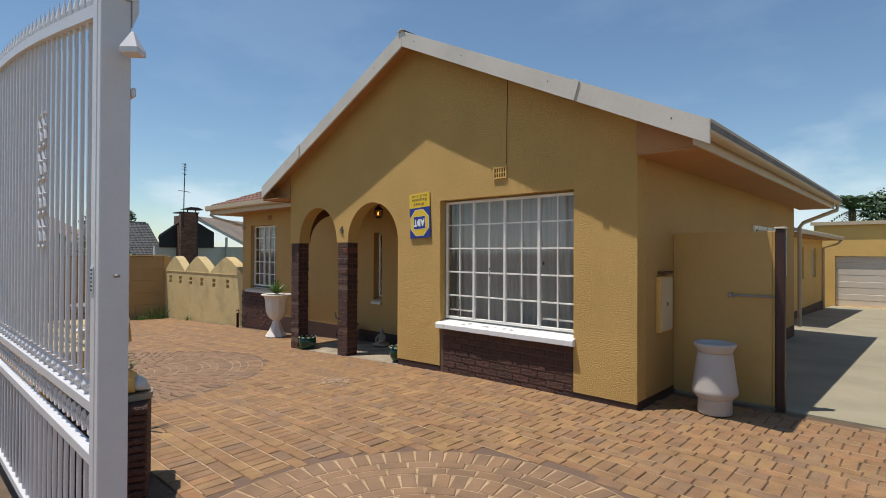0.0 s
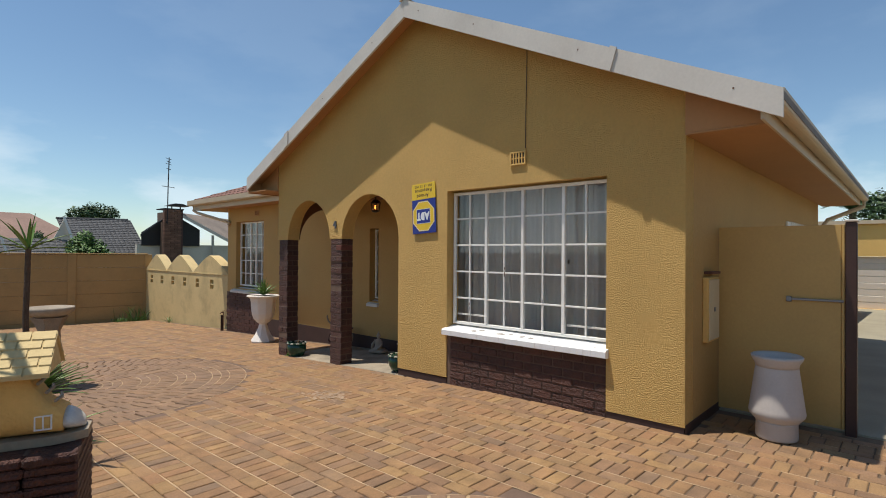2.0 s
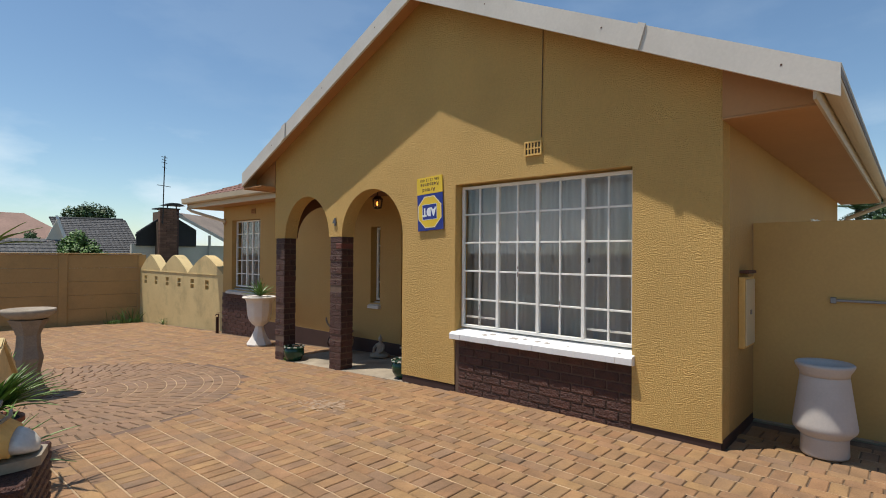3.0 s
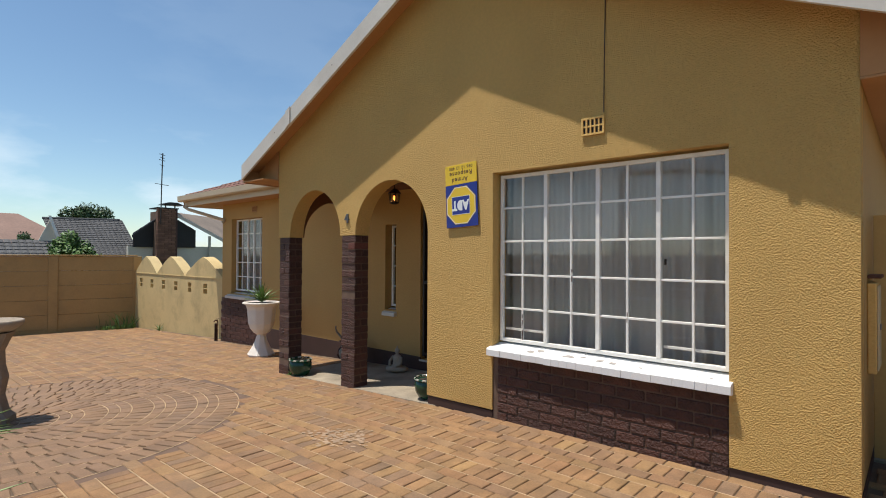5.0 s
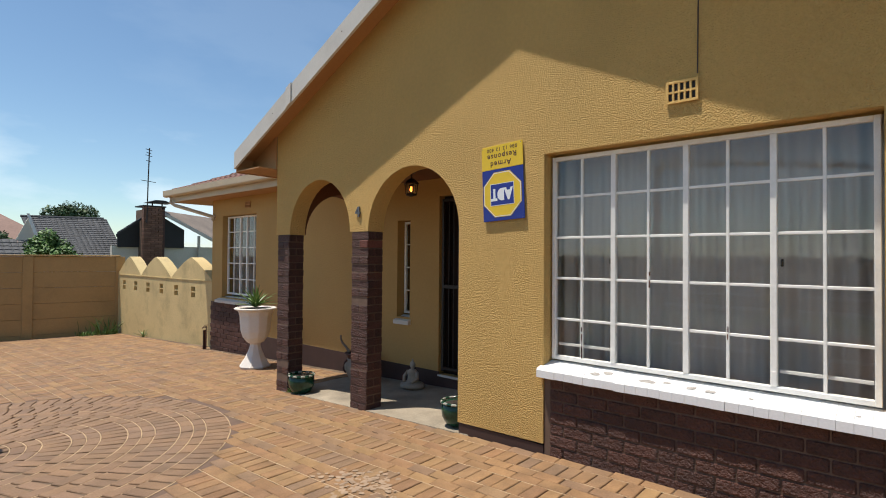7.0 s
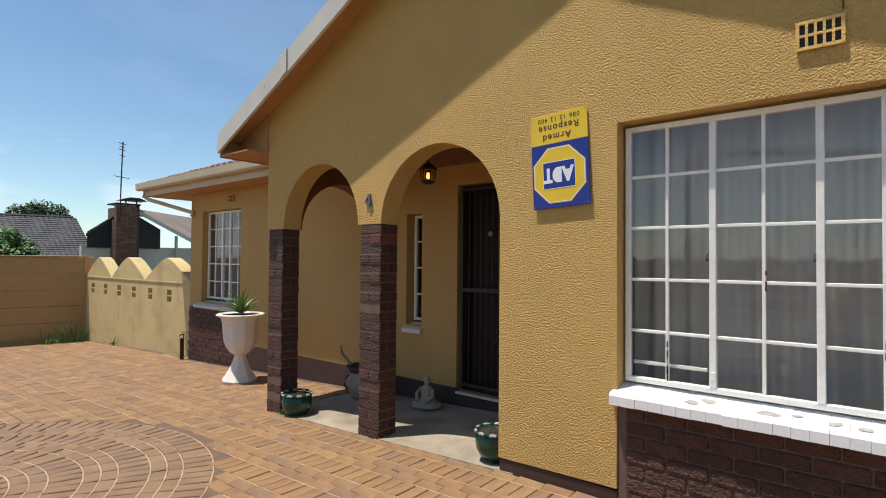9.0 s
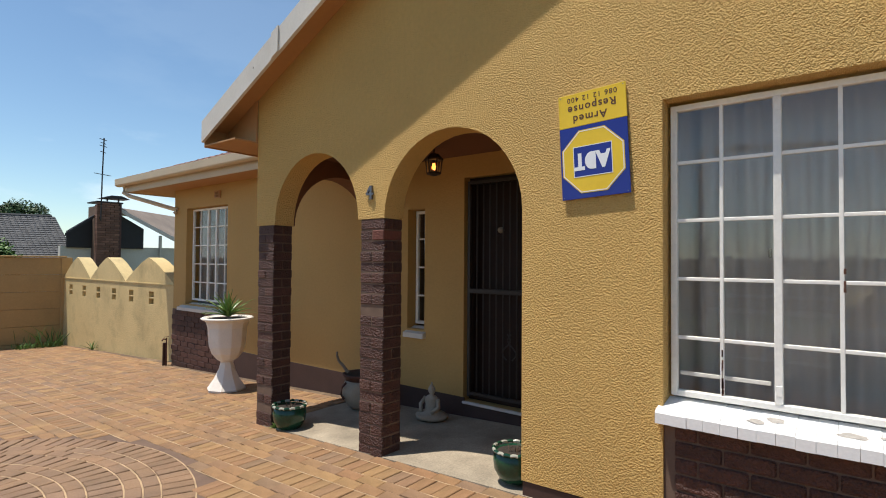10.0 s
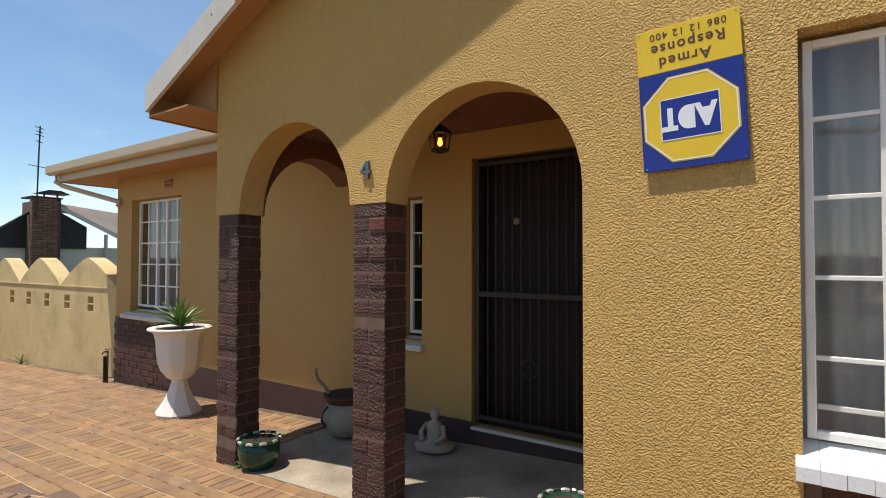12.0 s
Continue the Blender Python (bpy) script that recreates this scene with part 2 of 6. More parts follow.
M_DARKSTEEL = mat("dark_steel", (0.034, 0.026, 0.022), 0.5, 0.1, 9.0, 50.0, 0.05, spec=0.4)
M_CHROME = mat("brushed_metal_numeral", (0.20, 0.19, 0.20), 0.45, 0.05, 30.0, 90.0, 0.05, metal=1.0)
M_SIGN_Y = mat("yellow_sign_enamel", (0.80, 0.53, 0.02), 0.3, 0.03, 5.0, 40.0, 0.0)
M_SIGN_B = mat("blue_sign_enamel", (0.012, 0.025, 0.23), 0.3, 0.04, 5.0, 40.0, 0.0)
M_SIGN_W = mat("white_sign_enamel", (0.80, 0.80, 0.80), 0.3, 0.02, 5.0, 40.0, 0.0)
M_SIGN_K = mat("brown_sign_lettering", (0.10, 0.035, 0.010), 0.4, 0.02, 5.0, 40.0, 0.0)
M_CURTAIN = mat("grey_white_curtain", (0.45, 0.43, 0.39), 0.9, 0.06, 3.0, 80.0, 0.1)
# curtain colour darkened to offset the bright sky reflected in the bedroom panes
M_CURTAIN_DIM = mat("darkened_net_curtain", (0.22, 0.205, 0.185), 0.9, 0.10, 3.0, 80.0, 0.1)
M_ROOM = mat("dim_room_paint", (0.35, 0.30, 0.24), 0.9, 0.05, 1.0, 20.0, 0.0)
M_GARAGE = mat("garage_door_paint", (0.62, 0.55, 0.47), 0.5, 0.05, 2.0, 30.0, 0.05)
M_METER = mat("faded_cream_metal", (0.62, 0.50, 0.30), 0.6, 0.06, 4.0, 50.0, 0.1, stain=0.15, stain_col=(0.35, 0.25, 0.12))
M_RUST = mat("rusty_iron", (0.12, 0.05, 0.03), 0.8, 0.3, 20.0, 90.0, 0.4)
M_TOE_CAP = mat("white_worn_paint", (0.62, 0.59, 0.52), 0.5, 0.08, 15.0, 60.0, 0.2)
M_TOE = mat("grey_brown_worn_paint", (0.30, 0.245, 0.17), 0.6, 0.1, 15.0, 60.0, 0.2)


def glass(name, rough=0.02, tint=(0.96, 0.96, 0.96)):
    m = bpy.data.materials.new(name)
    m.use_nodes = True
    n, l = m.node_tree.nodes, m.node_tree.links
    n.remove(n["Principled BSDF"])
    tr = n.new("ShaderNodeBsdfTransparent")
    tr.inputs["Color"].default_value = (*tint, 1)
    gl = n.new("ShaderNodeBsdfGlossy")
    gl.inputs["Roughness"].default_value = rough
    lw = n.new("ShaderNodeLayerWeight")
    lw.inputs["Blend"].default_value = 0.5
    pw = n.new("ShaderNodeMath")
    pw.operation = "POWER"
    pw.inputs[1].default_value = 5.0
    fr = n.new("ShaderNodeMath")
    fr.operation = "MULTIPLY_ADD"
    fr.inputs[1].default_value, fr.inputs[2].default_value = 0.94, 0.055
    l.new(lw.outputs["Facing"], pw.inputs[0])
    l.new(pw.outputs[0], fr.inputs[0])
    no = n.new("ShaderNodeTexNoise")
    no.inputs["Scale"].default_value = 2.5
    bu = n.new("ShaderNodeBump")
    bu.inputs["Strength"].default_value, bu.inputs["Distance"].default_value = 0.05, 0.01
    l.new(no.outputs["Fac"], bu.inputs["Height"])
    l.new(bu.outputs["Normal"], gl.inputs["Normal"])
    mx = n.new("ShaderNodeMixShader")
    l.new(fr.outputs[0], mx.inputs[0])
    l.new(tr.outputs[0], mx.inputs[1])
    l.new(gl.outputs[0], mx.inputs[2])
    l.new(mx.outputs[0], n["Material Output"].inputs["Surface"])
    return m


M_GLASS = glass("window_glass")


def glow(name, col, strength):
    m = bpy.data.materials.new(name)
    m.use_nodes = True
    b = m.node_tree.nodes["Principled BSDF"]
    b.inputs["Base Color"].default_value = (*col, 1)
    b.inputs["Emission Color"].default_value = (*col, 1)
    b.inputs["Emission Strength"].default_value = strength
    return m


M_BULB = glow("warm_bulb", (1.0, 0.30, 0.05), 3.0)


# ---- mesh helpers ----
def link(name, bm, material, parent=None, label="", smooth=False):
    me = bpy.data.meshes.new(name)
    bmesh.ops.recalc_face_normals(bm, faces=bm.faces)
    bm.to_mesh(me)
    bm.free()
    if smooth:
        for p in me.polygons:
            p.use_smooth = True
    me.materials.append(material)
    ob = new(name, me)
    if parent:
        ob.parent = parent
    if label:
        ob["label"] = label
    return ob


def part(name, bm, material, parent, label="", smooth=False):
    return link(name, bm, material, parent, label, smooth)


def thing(name, label, category, at=(0, 0, 0), rz=0.0, group="", kind=""):
    ob = new(name)
    ob.matrix_world = pose(*at, 0, 0, rz)
    return tagged(ob, label, category, group, kind)


def structure(ob, label="", category=""):
    return tagged(ob, label, category, kind="structure")


def add_box(bm, lo, hi, bevel=0.0, m=None):
    """A box between two corners, added to bm."""
    vs = bmesh.ops.create_cube(bm, size=1.0)["verts"]
    lo, hi = Vector(lo), Vector(hi)
    for v in vs:
        v.co = Vector([(lo[i] + hi[i]) / 2 + v.co[i] * (hi[i] - lo[i]) for i in range(3)])
    if bevel:
        es = list({e for v in vs for e in v.link_edges})
        r = bmesh.ops.bevel(bm, geom=es, offset=bevel, segments=1, affect="EDGES")
        vs = list({v for f in r["faces"] for v in f.verts} | {v for v in vs if v.is_valid})
    if m is not None:
        for v in vs:
            v.co = m @ v.co
    return vs


def box(lo, hi, bevel=0.0):
    bm = bmesh.new()
    add_box(bm, lo, hi, bevel)
    return bm


def plate(outer, holes, to3, depth):
    """A plate with an outline and holes in its plane; to3(u, v, d) gives the place of a point at depth d."""
    bm = bmesh.new()
    for d in (0.0, depth):
        edges = []
        for ring in [outer, *holes]:
            vs = [bm.verts.new(to3(u, v, d)) for u, v in ring]
            edges += [bm.edges.new((vs[i], vs[(i + 1) % len(vs)])) for i in range(len(vs))]
        bmesh.ops.triangle_fill(bm, use_beauty=True, use_dissolve=False, edges=edges)
    for ring in [outer, *holes]:
        for i in range(len(ring)):
            a, b = ring[i], ring[(i + 1) % len(ring)]
            bm.faces.new([bm.verts.new(to3(*p, d)) for p, d in ((a, 0), (b, 0), (b, depth), (a, depth))])
    bmesh.ops.remove_doubles(bm, verts=bm.verts, dist=1e-5)
    return bm


def lathe(profile, steps=32, at=(0, 0, 0), cap=True):
    """A turned body from (radius, height) pairs."""
    bm = bmesh.new()
    rings = []
    for r, z in profile:
        rings.append([bm.verts.new((at[0] + r * math.cos(2 * math.pi * i / steps), at[1] + r * math.sin(2 * math.pi * i / steps), at[2] + z)) for i in range(steps)])
    for a, b in zip(rings, rings[1:]):
        for i in range(steps):
            j = (i + 1) % steps
            bm.faces.new((a[i], a[j], b[j], b[i]))
    if cap:
        bm.faces.new(rings[0])
        bm.faces.new(rings[-1])
    return bm


def add_tube(bm, pts, r, steps=8, taper=1.0):
    """A round bar along a line of points."""
    pts = [Vector(p) for p in pts]
    rings = []
    for i, p in enumerate(pts):
        d = (pts[min(i + 1, len(pts) - 1)] - pts[max(i - 1, 0)]).normalized()
        side = d.cross(Vector((0, 0, 1)))
        side = side.normalized() if side.length > 0.05 else Vector((1, 0, 0))
        up = side.cross(d).normalized()
        rr = r * (1 + (taper - 1) * i / max(len(pts) - 1, 1))
        rings.append([bm.verts.new(p + rr * (math.cos(2 * math.pi * k / steps) * side + math.sin(2 * math.pi * k / steps) * up)) for k in range(steps)])
    for a, b in zip(rings, rings[1:]):
        for k in range(steps):
            j = (k + 1) % steps
            bm.faces.new((a[k], a[j], b[j], b[k]))
    bm.faces.new(rings[0])
    bm.faces.new(rings[-1])


def tube(pts, r, steps=8, taper=1.0):
    bm = bmesh.new()
    add_tube(bm, pts, r, steps, taper)
    return bm


def arc(cu, cv, r, a0, a1, n=20):
    return [(cu + r * math.cos(radians(a0 + (a1 - a0) * i / n)), cv + r * math.sin(radians(a0 + (a1 - a0) * i / n))) for i in range(n + 1)]


def gz(y):
    """Height of the falling ground at y."""
    s = y - 5.5
    return -0.05 - 0.045 * (s + math.sqrt(s * s + 1.0)) / 2

# ---- ground ----
bm = bmesh.new()
ys = [-400, -60, -10, -2, 0, 2, 3, 4, 5, 6, 7, 8, 9, 10, 12, 14, 17, 20, 26, 40, 90, 400, 2500]
xs = [-2500, -300, -40, -8, -2, 4.2, 8, 20, 40, 300, 2500]
grid = [[bm.verts.new((x, y, gz(min(y, 26)) - 0.075 - 0.025 * max(0, min(x, 40) - 4.2))) for x in xs] for y in ys]
for j in range(len(ys) - 1):
    for i in range(len(xs) - 1):
        bm.faces.new((grid[j][i], grid[j][i + 1], grid[j + 1][i + 1], grid[j + 1][i]))
structure(link("ground", bm, M_GRASSY), "open ground reaching the horizon", "ground")

bm = bmesh.new()
ys = [-4 + i for i in range(29)]
rows = [[bm.verts.new((x, y, gz(y) - 0.0095)) for x in (-6.0, 3.2, 4.7)] for y in ys]
for a, b in zip(rows, rows[1:]):
    for i in (0, 1):
        bm.faces.new((a[i], a[i + 1], b[i + 1], b[i]))
bed = structure(link("paving_bed", bm, M_JOINT), "sandy joints of the clay-paved driveway", "paving")

drive_z = lambda x: -0.046 - 0.025 * (x - 4.22)
DRIVE = plate([(4.22, drive_z(4.22)), (30.0, drive_z(30.0)), (30.0, drive_z(30.0) - 0.05), (4.22, drive_z(4.22) - 0.05)], [], lambda u, v, d: (u, -4.0 + d, v), 8.28)
structure(link("concrete_driveway", DRIVE, M_CONC), "pale concrete drive beside the house", "driveway")

# ---- house, front block ----
XF, Y0, Y1 = 3.2, 3.48, 10.05
RIDGE_Y, RIDGE_Z, SLOPE = 6.70, 4.60, 0.470
EAVE = 3.93
EAVE_S = 3.975   # the slope towards the driveway
WALLD = 0.215


def roof_top(y):
    return RIDGE_Z - (SLOPE if y > RIDGE_Y else 0.4805) * abs(y - RIDGE_Y)


house = thing("house", "single-storey ochre plastered house with arched porch and cream-edged gable", "house", kind="structure")
SPR = 1.68
PIER = 7.065
outer = [(6.21, -0.015), (PIER, -0.03), (PIER, SPR)]
outer += [(7.678 - 0.613 * math.cos(radians(a)), SPR + 0.615 * math.sin(radians(a))) for a in range(9, 180, 9)]
outer += [(8.291, SPR), (8.59, SPR)]
outer += [(9.17 - 0.58 * math.cos(radians(a)), SPR + 0.615 * math.sin(radians(a))) for a in range(9, 180, 9)]
outer += [(9.75, SPR), (Y1, SPR), (Y1, roof_top(Y1) - 0.09), (RIDGE_Y, RIDGE_Z - 0.09), (Y0, roof_top(Y0) - 0.09)]
outer = [(Y0, 0.0), (4.19, 0.0), (4.19, 2.225), (6.21, 2.225)] + outer
wall = part("wall", plate(outer, [], lambda u, v, d: (XF + d, u, v), WALLD), M_WALL, house)


def wall_box(name, lo, hi, material=M_WALL_SMOOTH, label=""):
    return part(name, box(lo, hi), material, house, label)


# side wall with windows, long, running away beside the driveway; eave shade is in its colour
part("wall", plate([(XF + WALLD, -0.6), (11.3, -0.6), (11.3, 2.62), (XF + WALLD, 2.62)], [], lambda u, v, d: (u, Y0 + d, v), WALLD), M_WALL_SHADED, house)
# long wall behind the porch: door, side light, bedroom window; shade is in its colour
XB = 4.5
YB = 14.62
door = [(7.36, -0.03), (8.46, -0.03), (8.46, 2.18), (7.36, 2.18)]
light = [(8.97, 0.62), (9.21, 0.62), (9.21, 1.90), (8.97, 1.90)]
bedw = [(12.90, 0.60), (14.19, 0.60), (14.19, 2.19), (12.90, 2.19)]
part("wall", plate([(6.6, -0.5), (YB, -0.6), (YB, 2.72), (6.6, 2.72)], [door, light, bedw], lambda u, v, d: (XB + d, u, v), WALLD), M_WALL_SHADED, house)
wall_box("wall", (XF + WALLD, PIER - 0.24, -0.2), (XB, PIER, 2.62))
wall_box("wall", (XB + WALLD + 0.002, YB - WALLD, -0.6), (11.0, YB, 2.72))
wall_box("wall", (11.003, Y0 + WALLD + 0.003, -0.6), (11.24, YB, 2.72))
# arch across the end of the porch; deep shade is painted on it as brown
end = [(XF + WALLD, 2.6), (XF + WALLD, SPR), (3.45, SPR)] + [(4.05 - 0.60 * math.cos(radians(a)), SPR + 0.56 * math.sin(radians(a))) for a in range(8, 137, 8)] + [(4.496, SPR + 0.38), (4.496, 2.6)]
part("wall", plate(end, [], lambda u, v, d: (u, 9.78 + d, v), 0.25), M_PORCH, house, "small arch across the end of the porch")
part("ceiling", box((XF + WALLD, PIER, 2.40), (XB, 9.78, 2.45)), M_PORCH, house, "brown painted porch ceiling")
# room behind the front window
for lo, hi in (((5.6, 3.72, -0.1), (5.65, 6.7, 2.6)),):
    part("partition", box(lo, hi), M_ROOM, house)
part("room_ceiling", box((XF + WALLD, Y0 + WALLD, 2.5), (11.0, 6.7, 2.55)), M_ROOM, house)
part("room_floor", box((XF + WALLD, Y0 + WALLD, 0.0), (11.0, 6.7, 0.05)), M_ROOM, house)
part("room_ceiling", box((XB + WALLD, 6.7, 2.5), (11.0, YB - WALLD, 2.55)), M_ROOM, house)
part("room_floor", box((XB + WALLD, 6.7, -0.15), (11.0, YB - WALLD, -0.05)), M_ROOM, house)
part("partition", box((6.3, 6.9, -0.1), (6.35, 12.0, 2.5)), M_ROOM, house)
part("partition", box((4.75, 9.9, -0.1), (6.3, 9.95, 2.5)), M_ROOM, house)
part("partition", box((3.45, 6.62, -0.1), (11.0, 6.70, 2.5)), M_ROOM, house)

# plinths
part("plinth", box((XF - 0.004 + 0.012, Y0 + 0.008, -0.25), (XF + 0.2, 4.188, -0.002)), M_PLINTH, house)
part("plinth", box((XF - 0.004 + 0.012, 6.212, -0.25), (XF + 0.2, PIER - 0.006, -0.032)), M_PLINTH, house)
part("plinth", box((XF + 0.01, Y0 - 0.006, -0.5), (11.3, Y0 - 0.001, 0.02)), M_PLINTH, house, "dark brown painted plinth")
part("plinth", box((XB - 0.012, 8.44, -0.5), (XB - 0.001, 12.66, 0.0)), M_PLINTH, house, "dark brown painted plinth")
part("plinth", box((XB - 0.012, 6.95, -0.3), (XB - 0.001, 8.44, -0.04)), M_PLINTH, house, "dark brown painted plinth")

# ---- roofs ----
XR0, XR1 = 2.93, 11.9
roof = part("roof", plate([(RIDGE_Y - EAVE_S, roof_top(RIDGE_Y - EAVE_S) - 0.02), (RIDGE_Y, RIDGE_Z - 0.02), (RIDGE_Y + EAVE, roof_top(RIDGE_Y + EAVE) - 0.02),
                           (RIDGE_Y + EAVE, roof_top(RIDGE_Y + EAVE) - 0.08), (RIDGE_Y, RIDGE_Z - 0.08), (RIDGE_Y - EAVE_S, roof_top(RIDGE_Y - EAVE_S) - 0.08)],
                          [], lambda u, v, d: (XR0 + 0.02 + d, u, v), XR1 - XR0), M_ROOF_LIGHT, house)
for s in (-1, 1):
    e = RIDGE_Y + s * (EAVE if s > 0 else EAVE_S)
    mid = RIDGE_Y + s * 2.66
    for ya, yb in ((RIDGE_Y, mid), (mid, e)):
        g = 0.0015 * s
        part("barge_board", plate([(ya + g, roof_top(ya)), (yb - g, roof_top(yb)), (yb - g, roof_top(yb) - 0.215), (ya + g, roof_top(ya) - 0.215)],
                                  [], lambda u, v, d: (XR0 - 0.01 + d, u, v), 0.03), M_BARGE, house, "cream painted barge board")
    part("joint_cover", plate([(mid - 0.07, roof_top(mid - 0.07) + 0.012), (mid - 0.01, roof_top(mid - 0.01) + 0.012), (mid + 0.05, roof_top(mid + 0.05) - 0.213), (mid - 0.01, roof_top(mid - 0.01) - 0.213)] if s < 0 else [(mid - 0.05, roof_top(mid - 0.05) + 0.006), (mid + 0.05, roof_top(mid + 0.05) + 0.006), (mid + 0.05, roof_top(mid + 0.05) - 0.218), (mid - 0.05, roof_top(mid - 0.05) - 0.218)],
                              [], lambda u, v, d: (XR0 - 0.024 + d, u, v), 0.012), M_BARGE, house)
    # sloping soffit under the gable's overhang
    ya, yb = RIDGE_Y, e - s * 0.04
    part("gable_soffit", plate([(ya, roof_top(ya) - 0.085), (yb, roof_top(yb) - 0.085), (yb, roof_top(yb) - 0.10), (ya, roof_top(ya) - 0.10)],
                               [], lambda u, v, d: (XR0 + 0.022 + d, u, v), XF - XR0 - 0.024), M_SOFFIT, house, "peach painted soffit")
for y in (3.05, 4.35, 5.6, 6.45, 7.3, 8.4, 9.7):
    part("nail_head", box((XR0 - 0.0125, y - 0.006, roof_top(y) - 0.10), (XR0 - 0.0102, y + 0.006, roof_top(y) - 0.088)), M_RUST, house)
part("ridge_cap", plate([(RIDGE_Y - 0.07, RIDGE_Z - 0.01), (RIDGE_Y, RIDGE_Z + 0.03), (RIDGE_Y + 0.07, RIDGE_Z - 0.01), (RIDGE_Y, RIDGE_Z + 0.01)], [], lambda u, v, d: (XR0 - 0.03 + d, u, v), XR1 - XR0), M_BARGE, house)
# level eave soffits and gutters along both long sides
ye = RIDGE_Y - EAVE_S
part("eave_soffit", box((XF - 0.019, ye + 0.152, 2.50), (XR1, Y0 - 0.002, 2.515)), M_SOFFIT, house, "peach painted eave soffit")
part("eave_end", plate([(ye + 0.152, 2.517), (Y0 - 0.002, 2.517), (Y0 - 0.002, roof_top(Y0) - 0.105), (ye + 0.152, roof_top(ye + 0.152) - 0.105)], [], lambda u, v, d: (XF - 0.02 + d, u, v), 0.018), M_SOFFIT, house)
yf = RIDGE_Y + EAVE
part("eave_end", plate([(Y1 + 0.002, 2.517), (yf - 0.022, 2.517), (yf - 0.022, roof_top(yf - 0.022) - 0.105), (Y1 + 0.002, roof_top(Y1) - 0.105)], [], lambda u, v, d: (XF - 0.02 + d, u, v), 0.018), M_SOFFIT, house)
part("eave_soffit", box((XR0 + 0.022, Y1 + 0.002, 2.50), (XB - 0.05, yf - 0.02, 2.515)), M_SOFFIT, house, "peach painted eave soffit")


def gutter(x0, x1, y, z, s, parent, name="gutter"):
    """A half-round gutter along x with a rolled lip; s is the side on which it opens."""
    prof = [(y, z), (y, z - 0.10)] + [(y + s * (0.06 - 0.06 * math.cos(radians(a))), z - 0.10 - 0.03 * math.sin(radians(a))) for a in range(20, 180, 20)] + [(y + s * 0.12, z - 0.10), (y + s * 0.125, z + 0.0), (y + s * 0.112, z + 0.0), (y + s * 0.108, z - 0.09), (y + s * 0.012, z - 0.09), (y + s * 0.012, z)]
    return part(name, plate(prof, [], lambda u, v, d: (x0 + d, u, v), x1 - x0), M_GUTTER, parent, "tan painted metal gutter")


part("fascia", box((XR0 + 0.022, ye + 0.13, 2.49), (XR1, ye + 0.15, 2.70)), M_GUTTER, house)
gutter(XR0 + 0.025, XR1 + 0.05, ye + 0.125, 2.70, -1, house)
part("fascia", box((XR0 + 0.022, yf - 0.02, 2.49), (4.1, yf, 2.735)), M_SOFFIT, house)

# bedroom roof: red tiles, hipped, its gutter along y
ZG = 2.74
XE, YE = 4.05, 15.55
bm = bmesh.new()
c = [Vector((XE, 9.9, ZG)), Vector((XE, YE, ZG)), Vector((11.6, YE, ZG)), Vector((7.6, 9.9, ZG + 1.45)), Vector((7.6, 11.8, ZG + 1.45))]
v = [bm.verts.new(p) for p in c]
w = [bm.verts.new(p - Vector((0, 0, 0.08))) for p in c]
bm.faces.new((v[0], v[1], v[4], v[3]))
bm.faces.new((v[1], v[2], v[4]))
bm.faces.new((w[0], w[1], w[4], w[3]))
bm.faces.new((w[1], w[2], w[4]))
bm.faces.new((v[0], v[1], w[1], w[0]))
bm.faces.new((v[1], v[2], w[2], w[1]))
wing_roof = part("roof", bm, M_TILE_RED, house, "red clay tiled hipped roof")
part("eave_soffit", box((XE + 0.03, 10.66, 2.52), (XB - 0.002, YE - 0.03, 2.535)), M_SOFFIT, house, "peach painted eave soffit")
part("eave_soffit", box((XB, YB + 0.002, 2.52), (11.0, YE - 0.03, 2.535)), M_SOFFIT, house, "peach painted eave soffit")
part("fascia", box((XE, 10.66, 2.51), (XE + 0.02, YE, 2.735)), M_GUTTER, house)
part("fascia", box((XE, YE, 2.51), (11.0, YE + 0.02, 2.735)), M_GUTTER, house)
prof = [(-0.004, 0), (-0.004, -0.10)] + [(-0.064 + 0.06 * math.cos(radians(a)), -0.10 - 0.03 * math.sin(radians(a))) for a in range(20, 180, 20)] + [(-0.124, -0.10), (-0.129, 0.0), (-0.116, 0.0), (-0.112, -0.09), (-0.016, -0.09), (-0.016, 0)]
part("gutter", plate(prof, [], lambda u, v, d: (XE + u, 10.66 + d, ZG + v), YE + 0.1 - 10.66), M_GUTTER, house, "tan painted metal gutter")
bm = tube([(XE - 0.06, YE - 0.12, ZG - 0.12), (XE - 0.06, YE - 0.12, ZG - 0.24), (XE + 0.0, YE - 0.2, ZG - 0.30), (XB - 0.02, YB - 0.14, ZG - 0.56), (XB - 0.05, YB - 0.10, ZG - 0.62)], 0.035)
part("downpipe", bm, M_GUTTER, house, "tan painted downpipe")
# side downpipe by the driveway
bm = tube([(XR1 - 0.1, ye + 0.06, 2.62), (XR1 - 0.1, ye + 0.07, 2.46), (XR1 - 0.3, Y0 - 0.12, 2.2), (XR1 - 0.35, Y0 - 0.06, 2.1), (XR1 - 0.35, Y0 - 0.06, -0.04)], 0.04)
part("downpipe", bm, M_GUTTER, house, "tan painted downpipe")


